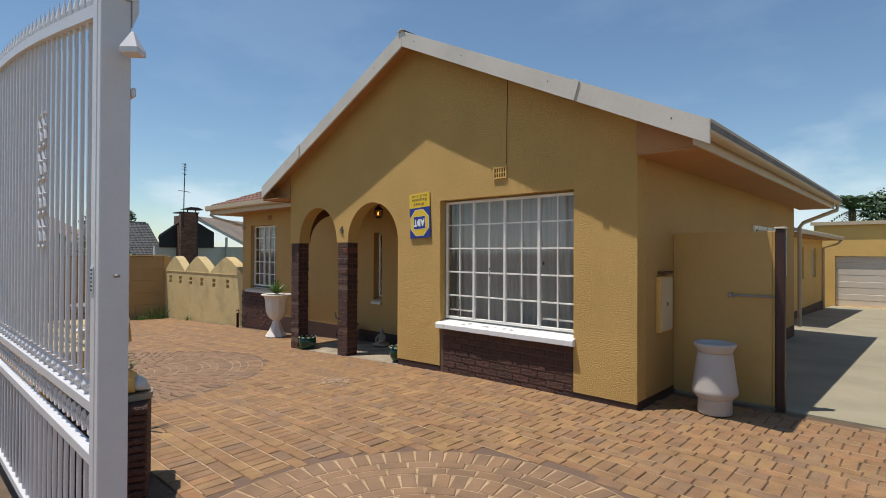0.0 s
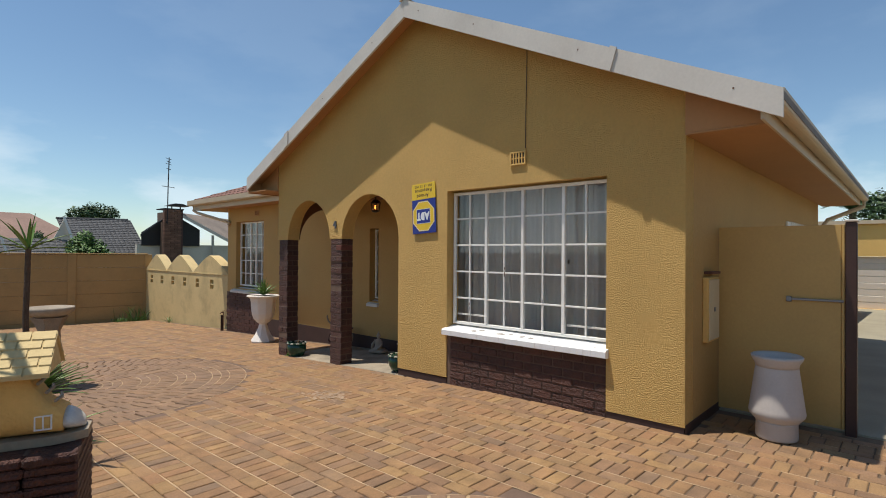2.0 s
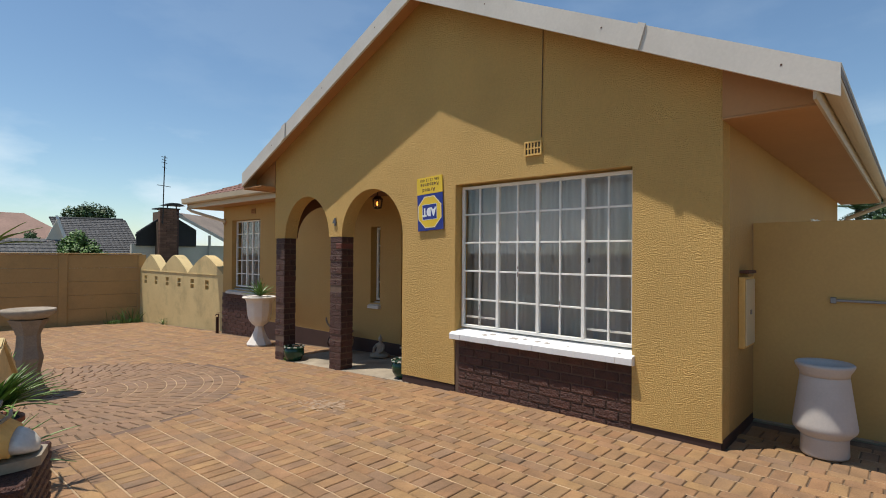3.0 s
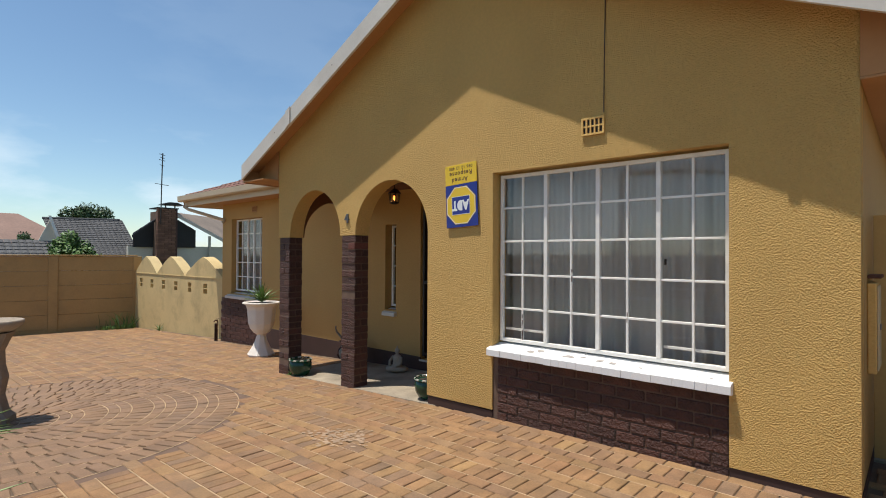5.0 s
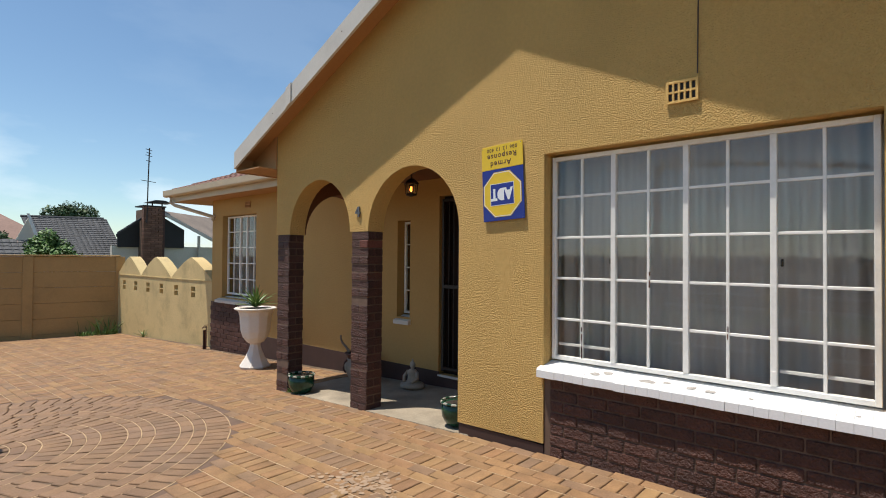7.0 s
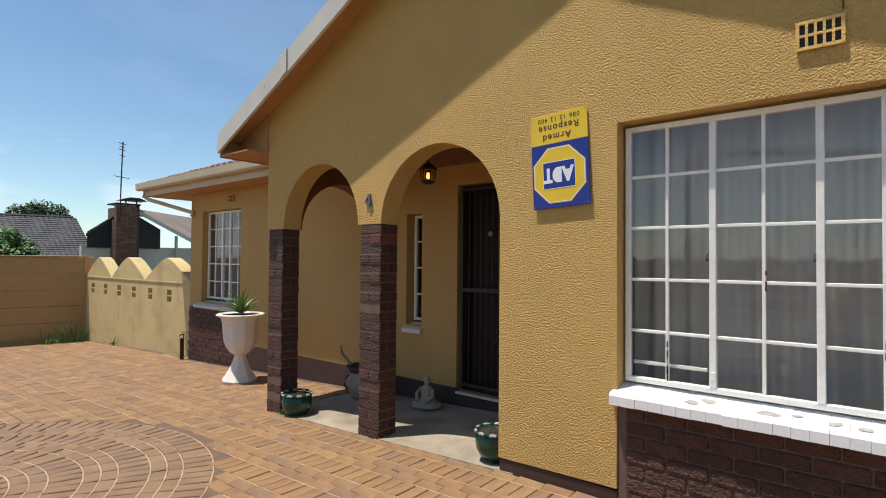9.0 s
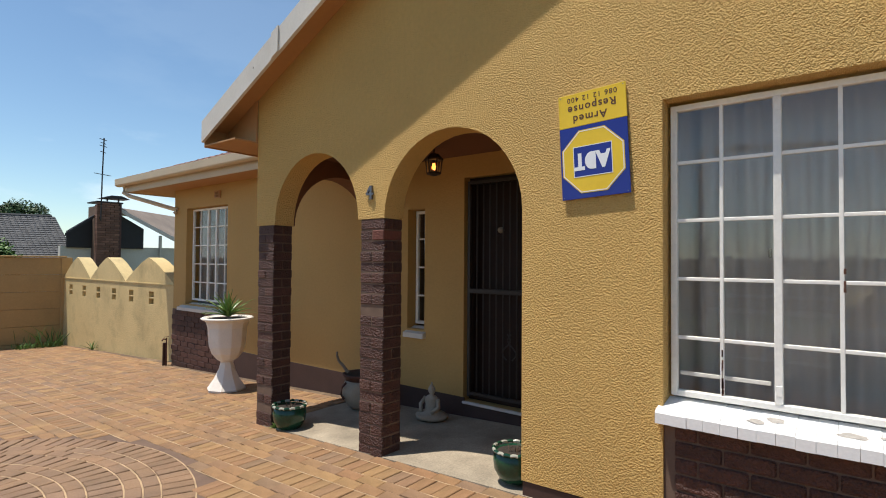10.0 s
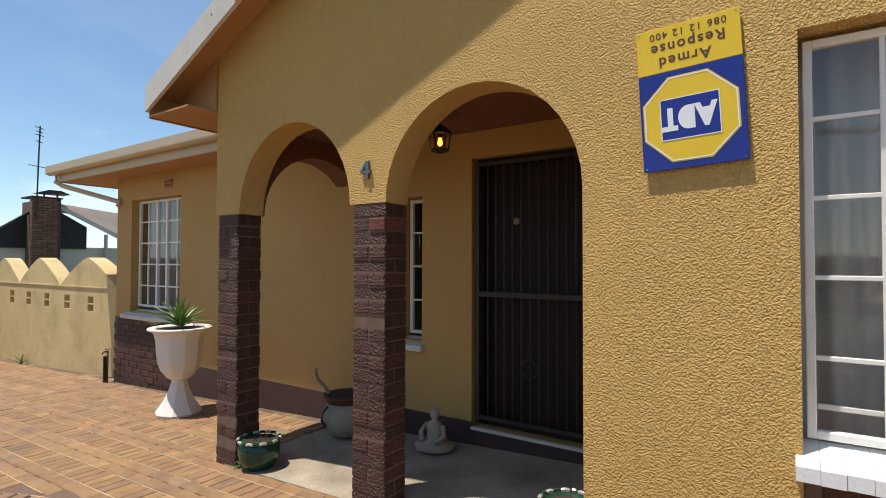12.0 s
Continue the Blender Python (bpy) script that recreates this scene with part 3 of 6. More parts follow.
# ---- windows ----
def window(name, x, y0, y1, z0, z1, lights, rows_n, parent, label, sill_y=None):
    """Steel cottage-pane window facing -x; lights: list of pane columns per casement."""
    w = thing(name, label, "window", kind="structure")
    if parent:
        w.parent = parent
    fw = 0.032
    bm = bmesh.new()
    add_box(bm, (x, y0, z0), (x + 0.04, y0 + fw, z1), 0.003)
    add_box(bm, (x, y1 - fw, z0), (x + 0.04, y1, z1), 0.003)
    add_box(bm, (x, y0 + fw, z0), (x + 0.04, y1 - fw, z0 + fw), 0.003)
    add_box(bm, (x, y0 + fw, z1 - fw), (x + 0.04, y1 - fw, z1), 0.003)
    total = sum(lights)
    cw = (y1 - y0) / total
    pos = []
    y = y0
    for k, n in enumerate(lights[:-1]):
        y += n * cw
        add_box(bm, (x - 0.004, y - 0.018, z0 + fw), (x + 0.04, y + 0.018, z1 - fw), 0.003)
        pos.append(y)
    part("window_frame", bm, M_FRAME, w, "cream painted steel frame with chipped paint")
    rh = (z1 - z0) / rows_n
    for i in range(1, rows_n):
        part("glazing_bar", box((x + 0.008, y0 + fw, z0 + i * rh - 0.009), (x + 0.03, y1 - fw, z0 + i * rh + 0.009), 0.002), M_FRAME, w)
    y = y0
    for n in lights:
        for i in range(1, n):
            part("glazing_bar", box((x + 0.005, y + i * cw - 0.009, z0 + fw), (x + 0.026, y + i * cw + 0.009, z1 - fw), 0.002), M_FRAME, w)
        y += n * cw
    for i in range(rows_n):
        for j in range(total):
            part("pane", box((x + 0.018, y0 + j * cw + 0.004, z0 + i * rh + 0.004), (x + 0.021, y0 + (j + 1) * cw - 0.004, z0 + (i + 1) * rh - 0.004)), M_GLASS, w).visible_shadow = False
    return w


SILL_Z = 0.52
window("window_1", XF + 0.10, 4.205, 6.195, 0.628, 2.205, [2, 2, 2, 2], 5, None, "large cream steel cottage-pane window with white curtains behind")
window("window_2", XB + 0.10, 12.91, 14.18, 0.66, 2.18, [2, 1, 2], 5, None, "cream steel bedroom window with small panes")
window("window_3", XB + 0.12, 8.98, 9.20, 0.66, 1.89, [1], 4, None, "narrow four-pane side light beside the front door")


w1 = bpy.data.objects["window_1"]
for y0, y1 in ((5.735, 6.16), (4.24, 4.68)):
    part("casement_stay", box((3.345, y0, 0.735), (3.357, y1, 0.757), 0.003), M_FRAME, w1, "pale flat stay bar inside the glass")
for y in (5.735, 4.665, 5.225):
    part("window_catch", box((3.335, y - 0.007, 1.375), (3.355, y + 0.007, 1.42), 0.003), M_DARKSTEEL, w1, "small dark catch")
for y in (5.695, 4.70):
    part("hinge", box((3.293, y - 0.014, 2.10), (3.2995, y + 0.014, 2.15), 0.002), M_FRAME, w1)
    part("hinge", box((3.293, y - 0.014, 0.70), (3.2995, y + 0.014, 0.75), 0.002), M_FRAME, w1)
chips = random.Random(41)
for y, z, n in ((5.945, 0.72, 9), (5.945, 0.86, 5), (5.71, 0.70, 3), (5.44, 1.26, 3), (4.70, 1.0, 2), (4.95, 0.98, 3), (5.19, 1.57, 2)):
    for q in range(n):
        zz, w_, h_ = z + chips.gauss(0, 0.035), chips.uniform(0.004, 0.010), chips.uniform(0.006, 0.022)
        part("paint_chip", box((3.3032, y + chips.gauss(0, 0.002) - w_ / 2, zz - h_), (3.3052, y + w_ / 2, zz + h_)), M_RUST, w1, "bare rusty chip in the paint")


def curtain(name, x, y0, y1, z0, z1, folds, material=M_CURTAIN):
    ob = thing(name, "grey-white net curtain hanging in soft folds behind the window", "curtain", kind="")
    bm = bmesh.new()
    n = folds * 8
    rows = []
    for z in (z0, (z0 + z1) / 2, z1):
        rows.append([bm.verts.new((x + (0.018 * math.sin(i * 2 * math.pi / 8) + 0.012 * math.sin(i * 0.53)) * (1.0 if z < z1 else 0.6), y0 + (y1 - y0) * i / n, z)) for i in range(n + 1)])
    for a, b in zip(rows, rows[1:]):
        for i in range(n):
            bm.faces.new((a[i], a[i + 1], b[i + 1], b[i]))
    part("fabric", bm, material, ob, smooth=True)
    part("curtain_rail", tube([(x, y0 - 0.05, z1 + 0.02), (x, y1 + 0.05, z1 + 0.02)], 0.012), M_WHITE, ob, "white curtain rail")
    return ob


curtain("curtain", 3.58, 4.00, 6.60, 0.35, 2.3, 22)
curtain("curtain", 4.75, 12.5, 14.38, 0.4, 2.3, 14, M_CURTAIN_DIM)

# ---- front door with security gate ----
d1 = thing("door_1", "dark wooden front door in shade behind a dark steel security gate", "door", kind="structure")
part("door_frame", plate([(7.36, -0.03), (8.46, -0.03), (8.46, 2.18), (7.36, 2.18)], [[(7.42, 0.02), (8.40, 0.02), (8.40, 2.12), (7.42, 2.12)]], lambda u, v, d: (XB + 0.10 + d, u, v), 0.08), M_DARKWOOD, d1)
part("door_leaf", box((XB + 0.16, 7.42, 0.02), (XB + 0.20, 8.40, 2.12), 0.003), M_DARKWOOD, d1)
bm = bmesh.new()
add_box(bm, (XB + 0.02, 7.40, 0.01), (XB + 0.05, 7.43, 2.14))
add_box(bm, (XB + 0.02, 8.40, 0.01), (XB + 0.05, 8.43, 2.14))
for z in (0.03, 2.11):
    add_box(bm, (XB + 0.02, 7.43, z), (XB + 0.05, 8.40, z + 0.03))
part("security_gate_frame", bm, M_DARKSTEEL, d1)
part("lock_rail", box((XB + 0.015, 7.43, 1.03), (XB + 0.055, 8.40, 1.075), 0.003), M_DARKSTEEL, d1)
for i in range(12):
    y = 7.50 + i * 0.075
    part("gate_bar", tube([(XB + 0.035, y, 0.06), (XB + 0.035, y, 1.03)], 0.007, 6), M_DARKSTEEL, d1)
    part("gate_bar", tube([(XB + 0.035, y, 1.075), (XB + 0.035, y, 2.11)], 0.007, 6), M_DARKSTEEL, d1)
for s_ in (-1, 1):
    part("gate_scroll", tube([(XB + 0.024, 7.95 + s_ * (0.03 + 0.045 * math.sin(a * 0.55)), 0.42 + a * 0.022) for a in range(12)], 0.006, 6), M_DARKSTEEL, d1)
part("door_knocker", lathe([(0.002, 0.0), (0.026, 0.012), (0.034, 0.03), (0.030, 0.05), (0.010, 0.062)], 14, (XB + 0.145, 8.12, 1.62)), M_STONE_PALE, d1, "pale round door ornament", True)
part("threshold", box((XB - 0.03, 7.36, -0.055), (XB + 0.10, 8.455, -0.031), 0.004), M_BARGE, d1, "white painted door sill")

# porch slab
bm = bmesh.new()
ysl = [6.95, 7.5, 8.0, 8.5, 9.0, 9.5, 9.9]
ra = [[bm.verts.new((x, y, gz(y) + dz)) for x, dz in ((XF + 0.0, 0.003), (XB - 0.013, 0.003), (XB - 0.013, -0.1), (XF + 0.0, -0.1))] for y in ysl]
for a, b in zip(ra, ra[1:]):
    for i in range(4):
        bm.faces.new((a[i], a[(i + 1) % 4], b[(i + 1) % 4], b[i]))
bm.faces.new(ra[0])
bm.faces.new(ra[-1])
structure(link("porch_floor", bm, M_SLAB), "grey-white exposed aggregate slab under the porch", "floor")

# ---- boundary walls ----
bwall = thing("boundary_wall", "ochre painted boundary wall of panels between posts", "wall", kind="structure")
for i in range(12):
    xa = 4.6 - i * 2.0
    y = 20.35
    part("footing", box((xa - 2.0 + 0.002, y, -1.4), (xa - 0.002, y + 0.08, -0.654)), M_BOUND, bwall)
    for q in range(5):
        part("panel", box((xa - 2.0 + 0.002, y + 0.002 * (q % 2), -0.65 + q * 0.402), (xa - 0.002, y + 0.078, -0.65 + q * 0.402 + 0.397), 0.006), M_BOUND, bwall, "flat precast panel")
    part("post", box((xa - 0.11, y - 0.03, -1.2), (xa + 0.11, y - 0.002, 1.36), 0.01), M_BOUND, bwall)
    part("coping", box((xa - 2.0 + 0.001, y - 0.04, 1.362), (xa - 0.001, y + 0.12, 1.40), 0.01), M_BOUND, bwall)
bwall.matrix_world = Matrix.Translation((4.6, 20.35, 0)) @ pose(0, 0, 0, 0, 0, -13) @ Matrix.Translation((-4.6, -20.35, 0))
bwall = thing("boundary_wall", "ochre painted boundary wall round the plot", "wall", kind="structure")
part("panel", box((-12.0, -6.0, -0.3), (-11.9, 24.0, 1.5)), M_BOUND, bwall)
part("panel", box((-12.0, -8.0, -0.3), (16.0, -7.9, 1.5)), M_BOUND, bwall)
part("panel", box((3.0, -0.9, -1.0), (24.0, -0.8, 1.9)), M_BOUND, bwall)

# low wall with three teeth
lw = thing("screen_wall", "low ochre garden wall with three rounded peaks and pierced blocks, stained", "wall", kind="structure")
LY0, LY1 = 14.95, 20.35
teeth = [(LY0, -0.7), (LY1, -0.9), (LY1, 0.92)]
cuts = [LY1, 18.75, 16.95, LY0]
for b0, b1 in zip(cuts, cuts[1:]):
    for a in range(1, 16):
        t = a / 16
        teeth.append((b0 + t * (b1 - b0), 0.90 + 0.50 * (1 - abs(2 * t - 1) ** 1.15) - 0.03 * max(0, 1 - 6 * abs(t - 0.5))))
    teeth.append((b1, 0.89))
hole_y = [19.9, 19.1, 18.3, 17.5, 16.68, 15.82]
hol = [[(yc - 0.10, 0.49 + q * 0.13), (yc + 0.10, 0.49 + q * 0.13), (yc + 0.10, 0.60 + q * 0.13), (yc - 0.10, 0.60 + q * 0.13)] for yc in hole_y for q in (0, 1)]
LX = lambda y: 4.66 - 0.02 * (y - LY0)
part("panel", plate(teeth, hol, lambda u, v, d: (LX(u) + d, u, v), 0.26), M_WALL_OLD, lw)
part("ledge", plate([(LY0, 0.872), (LY1 - 0.02, 0.872), (LY1 - 0.02, 0.888), (LY0, 0.888)], [], lambda u, v, d: (LX(u) - 0.016 + d, u, v), 0.015), M_WALL_OLD, lw, "thin raised plaster line")
for yc in hole_y:
    for q in (0, 1):
        part("pierced_block", box((LX(yc) + 0.05, yc - 0.025, 0.495 + q * 0.13), (LX(yc) + 0.09, yc + 0.015, 0.595 + q * 0.13)), M_WALL_OLD, lw)

# ---- garage and wing at the end of the drive ----
gar = thing("garage", "flat-roofed ochre garage with a cream roll-up door", "garage", kind="structure")
GX, GZ = 24.2, -0.545
part("wall", plate([(-3.0, -1.0), (4.9, -1.0), (4.9, 2.74), (-3.0, 2.74)], [[(0.2, GZ), (4.2, GZ), (4.2, 1.46), (0.2, 1.46)]], lambda u, v, d: (GX + d, u, v), 0.25), M_WALL_SMOOTH, gar)
for i in range(8):
    part("door_slat", box((GX + 0.12 - 0.006 * (i % 2), 0.2, GZ + i * 0.25), (GX + 0.16, 4.2, GZ + i * 0.25 + 0.244), 0.012), M_GARAGE, gar)
part("roof", box((GX - 0.1, -3.1, 2.742), (GX + 8, 5.0, 2.84)), M_ROOF_LIGHT, gar)
part("fascia", box((GX - 0.13, -3.1, 2.70), (GX - 0.102, 5.0, 2.84)), M_GUTTER, gar)
part("wall", box((GX + 0.252, 4.65, -1.0), (GX + 8, 4.9, 2.74)), M_WALL_SMOOTH, gar)
part("door_handle", box((GX + 0.09, 2.1, 0.2), (GX + 0.113, 2.3, 0.23), 0.004), M_STEEL, gar, "steel pull handle")

wing = thing("back_wing", "ochre rear wing of the house under a low eave", "house", kind="structure")
WY = 4.3
wins = ((16.9, 17.9), (19.4, 20.3))
part("wall", plate([(13.6, -1.0), (21.7, -1.0), (21.7, 2.2), (13.6, 2.2)], [[(a, 0.75), (b, 0.75), (b, 1.75), (a, 1.75)] for a, b in wins], lambda u, v, d: (u, WY + d, v), 0.22), M_WALL_SMOOTH, wing)
part("wall", box((13.6, WY + 0.222, -1.0), (13.82, 12, 2.2)), M_WALL_SMOOTH, wing)
part("wall", box((21.48, WY + 0.222, -1.0), (21.7, 12, 2.2)), M_WALL_SMOOTH, wing)
part("plinth", box((13.62, WY - 0.006, -1.0), (21.7, WY - 0.001, -0.16)), M_PLINTH, wing, "dark brown painted plinth")
for a, b in wins:
    part("window_pane", box((a, WY + 0.12, 0.75), (b, WY + 0.125, 1.75)), M_GLASS, wing)
    m_ = (a + b) / 2
    part("window_frame", plate([(a, 0.75), (b, 0.75), (b, 1.75), (a, 1.75)], [[(p + 0.04, 0.79), (q - 0.04, 0.79), (q - 0.04, 1.71), (p + 0.04, 1.71)] for p, q in ((a, m_), (m_, b))], lambda u, v, d: (u, WY + 0.08 + d, v), 0.035), M_FRAME, wing)
    # unlit room put in as a black sheet behind the panes
    part("unlit_room_sheet", box((a, WY + 0.215, 0.75), (b, WY + 0.22, 1.75)), M_BLACK, wing, "black sheet in place of the unlit interior")
part("roof", plate([(3.75, 2.16), (8.6, 3.5), (8.6, 3.4), (3.75, 2.08)], [], lambda u, v, d: (13.3 + d, u, v), 8.5), M_ROOF_LIGHT, wing)
part("eave_soffit", box((13.3, 3.78, 2.03), (21.8, WY - 0.002, 2.045)), M_SOFFIT, wing, "peach painted eave soffit")
part("gutter", box((13.3, 3.66, 2.04), (21.9, 3.745, 2.16), 0.02), M_GUTTER, wing, "tan painted metal gutter")
part("downpipe", tube([(21.5, 3.70, 2.05), (21.5, 3.82, 1.9), (21.5, WY - 0.06, 1.75), (21.5, WY - 0.06, -0.5)], 0.04), M_GUTTER, wing, "tan painted downpipe")


# ---- brick columns, panels and sills ----
BRICKS = {}


def brick_mesh(key, lx, ly, lz, material, bev=0.006):
    """One shared mesh per size of brick, centred, with worn edges."""
    if key not in BRICKS:
        bm = box((-lx / 2, -ly / 2, -lz / 2), (lx / 2, ly / 2, lz / 2), bev)
        bmesh.ops.recalc_face_normals(bm, faces=bm.faces)
        me = bpy.data.meshes.new("brick")
        bm.to_mesh(me)
        bm.free()
        me.materials.append(material)
        BRICKS[key] = me
    return BRICKS[key]


def place_brick(key, at, parent, name="brick", rz=0.0, ry=0.0, rx=0.0):
    ob = new(name, BRICKS[key])
    ob.parent = parent
    ob.matrix_local = pose(*at, rx, ry, rz)
    return ob


C = 0.0855
rng = random.Random(4)


def column(y0, y1, ztop, label):
    col = thing("porch_column", label, "column", (0, 0, 0), group="brick porch columns")
    ym, d = (y0 + y1) / 2, 0.215
    w = y1 - y0
    zb = gz(ym) - 0.06
    part("core", box((XF + 0.007, y0 + 0.007, zb), (XF + d - 0.007, y1 - 0.007, ztop - 0.002)), M_MORTAR, col, "grey-brown mortar")
    n = int((ztop - zb) / C)
    lz = C - 0.008
    brick_mesh(("w", round(w, 2)), d / 2 - 0.008, w, lz, M_BRICK)
    brick_mesh(("d", round(w, 2)), d, w / 2 - 0.006, lz, M_BRICK)
    brick_mesh(("red", round(w, 2)), d, w / 2 - 0.006, lz, M_BRICK_RED)
    for i in range(n + 1):
        z = ztop - C / 2 - i * C - 0.003
        if z < zb + 0.03:
            break
        j = lambda: rng.uniform(-0.0035, 0.0035)
        if i % 2 == 0:
            place_brick(("w", round(w, 2)), (XF + d * 0.25 + j(), ym + j(), z), col)
            place_brick(("w", round(w, 2)), (XF + d * 0.75 + j(), ym + j(), z), col)
        else:
            red = i == 1 and y0 < 9
            place_brick(("red" if red else "d", round(w, 2)), (XF + d / 2 + j(), y0 + w * 0.25 + j(), z), col)
            place_brick(("d", round(w, 2)), (XF + d / 2 + j(), y0 + w * 0.75 + j(), z), col)
    return col


column(8.293, 8.56, SPR, "dark brown rustic brick column with one red brick")
column(9.765, 10.02, SPR, "dark brown rustic brick column at the end of the porch")

# brick panel under the front window, two smooth courses over rough ones
panel = thing("brick_panel", "dark brown rustic brick panel below the window sill", "wall", kind="structure")
part("backing", box((XF + 0.014, 4.192, -0.3), (XF + 0.24, 6.208, 0.49)), M_MORTAR, panel, "grey-brown mortar")
brick_mesh("pr", 0.05, 0.222, 0.076, M_BRICK, 0.007)
brick_mesh("ps", 0.05, 0.222, 0.076, M_BRICK_SMOOTH, 0.003)
brick_mesh("prh", 0.05, 0.106, 0.076, M_BRICK, 0.007)
brick_mesh("psh", 0.05, 0.106, 0.076, M_BRICK_SMOOTH, 0.003)
for i in range(8):
    z = 0.50 - 0.043 - i * 0.086
    x = XF + 0.028
    y = 4.195 + 0.111
    if i % 2:
        place_brick("prh", (x, 4.195 + 0.053, z), panel)
        y += 0.116
    while y < 6.21:
        if y + 0.111 > 6.212:
            place_brick("prh", (x + rng.uniform(-0.004, 0.003), y - 0.058, z), panel)
        else:
            place_brick("pr", (x + rng.uniform(-0.004, 0.003), y, z), panel)
        y += 0.2315

sill = thing("window_sill", "white painted brick-on-edge window sill with flaking patches", "sill", kind="structure")
prof = [(3.135, 0.505), (3.135, 0.560), (3.15, 0.574), (3.34, 0.612), (3.34, 0.50), (3.16, 0.498)]
n = 27
w = (6.235 - 4.165) / n
me_sill = None
for i in range(n):
    if me_sill is None:
        bm = plate(prof, [], lambda u, v, d: (u, d, v), w - 0.0015)
        o = part("brick", bm, M_SILL, sill)
        me_sill = o.data
    else:
        o = new("brick", me_sill)
        o.parent = sill
    o.matrix_local = pose(rng.uniform(-0.003, 0.003), 4.165 + i * w, rng.uniform(-0.0015, 0.0015))
for k, (y, x, r) in enumerate(((5.78, 3.20, 0.05), (5.70, 3.24, 0.055), (5.42, 3.21, 0.06), (5.14, 3.22, 0.045), (5.02, 3.21, 0.045), (5.30, 3.24, 0.03), (4.80, 3.20, 0.020), (4.30, 3.2, 0.018))):
    bm = bmesh.new()
    vs = []
    for a in range(11):
        q = r * rng.uniform(0.5, 1.0)
        px, py = x + q * 0.6 * math.cos(a * 0.571), y + q * math.sin(a * 0.571)
        vs.append(bm.verts.new((px, py, 0.5768 + (px - 3.15) * 0.2)))
    bm.faces.new(vs)
    part("bare_patch", bm, M_FLAKE, sill, "grey patch where the white paint has flaked off")

# bedroom panel and sill
panel = thing("brick_panel", "dark brown brick panel below the bedroom window", "wall", kind="structure")
part("backing", box((XB - 0.012, 12.66, -0.7), (XB - 0.001, YB - 0.004, 0.50)), M_MORTAR, panel)
brick_mesh("bp", 0.03, 0.222, 0.076, M_BRICK_SMOOTH, 0.004)
for i in range(13):
    z = 0.45 - i * 0.086
    y = 12.66 + 0.111 + (0.11 if i % 2 else 0)
    while y + 0.111 < YB + 0.02:
        place_brick("bp", (XB - 0.012 + rng.uniform(-0.003, 0.003), min(y, YB - 0.112), z), panel)
        y += 0.2315
s2 = thing("window_sill", "cream painted sill below the bedroom window", "sill", kind="structure")
part("slab", plate([(XB - 0.09, 0.50), (XB - 0.09, 0.55), (XB + 0.12, 0.62), (XB + 0.12, 0.50)], [], lambda u, v, d: (u, 12.80 + d, v), 1.50), M_BARGE, s2)
s3 = thing("window_sill", "small cream painted sill below the side light", "sill", kind="structure")
part("slab", plate([(XB - 0.05, 0.53), (XB - 0.05, 0.58), (XB + 0.12, 0.64), (XB + 0.12, 0.53)], [], lambda u, v, d: (u, 8.95 + d, v), 0.28), M_BARGE, s3)

# ---- things on the front wall ----
ALPHA = {}


def lettering(name, text, size, at, material, parent, bold=0.0):
    """Words lying on the wall, upside down as the sign hangs; read from -x."""
    cu = bpy.data.curves.new(name, "FONT")
    cu.body, cu.size, cu.align_x, cu.align_y, cu.extrude, cu.offset = text, size, "CENTER", "CENTER", 0.0004, bold
    cu.space_character = 1.2
    tmp = bpy.data.objects.new(name, cu)
    me = bpy.data.meshes.new_from_object(tmp)
    bpy.data.objects.remove(tmp)
    me.materials.clear()
    me.materials.append(material)
    at_wall = Matrix.Translation(at) @ Matrix(((0, 0, -1, 0), (-1, 0, 0, 0), (0, 1, 0, 0), (0, 0, 0, 1))) @ pose(0, 0, 0, 0, 0, 180)
    # one object for each letter
    link_of = list(range(len(me.vertices)))

    def root(i):
        while link_of[i] != i:
            link_of[i] = link_of[link_of[i]]
            i = link_of[i]
        return i
    seen = {}
    for i, v in enumerate(me.vertices):
        key = tuple(round(c, 6) for c in v.co)
        if key in seen:
            link_of[i] = seen[key]
        seen[key] = i if key not in seen else seen[key]
    for e in me.edges:
        link_of[root(e.vertices[0])] = root(e.vertices[1])
    groups_ = {}
    for p in me.polygons:
        groups_.setdefault(root(p.vertices[0]), []).append(list(p.vertices))
    for faces_ in groups_.values():
        idx = sorted({i for f in faces_ for i in f})
        back = {i: k for k, i in enumerate(idx)}
        piece = bpy.data.meshes.new("letter")
        piece.from_pydata([tuple(me.vertices[i].co) for i in idx], [], [[back[i] for i in f] for f in faces_])
        piece.materials.append(material)
        ob = new("letter", piece)
        ob.parent = parent
        ob.matrix_local = at_wall


SY, SZ = 6.590, 2.034
sign = thing("security_sign", "yellow and blue enamel alarm sign hung upside down on the wall", "sign", (XF - 0.018, SY, SZ))
sign.matrix_world = Matrix.Translation((XF - 0.009, SY, SZ)) @ pose(0, 0, 0, -3.0, 0.6, 0)
part("backing", box((-0.010, -0.204, -0.312), (-0.002, 0.204, 0.118), 0.002), M_SIGN_B, sign, "blue enamel plate")
part("top_plate", box((-0.010, -0.204, 0.1185), (-0.002, 0.204, 0.318), 0.002), M_SIGN_Y, sign, "yellow enamel plate")
OC = (0.005, -0.095)
octo = lambda r, q: [(OC[0] + r * sx, OC[1] + r * sz) for sx, sz in ((q, 1), (1, q), (1, -q), (q, -1), (-q, -1), (-1, -q), (-1, q), (-q, 1))]
part("octagon", plate(octo(0.187, 0.42), [], lambda u, v, d: (-0.0115 + d, u, v), 0.0013), M_SIGN_Y, sign, "yellow octagon")
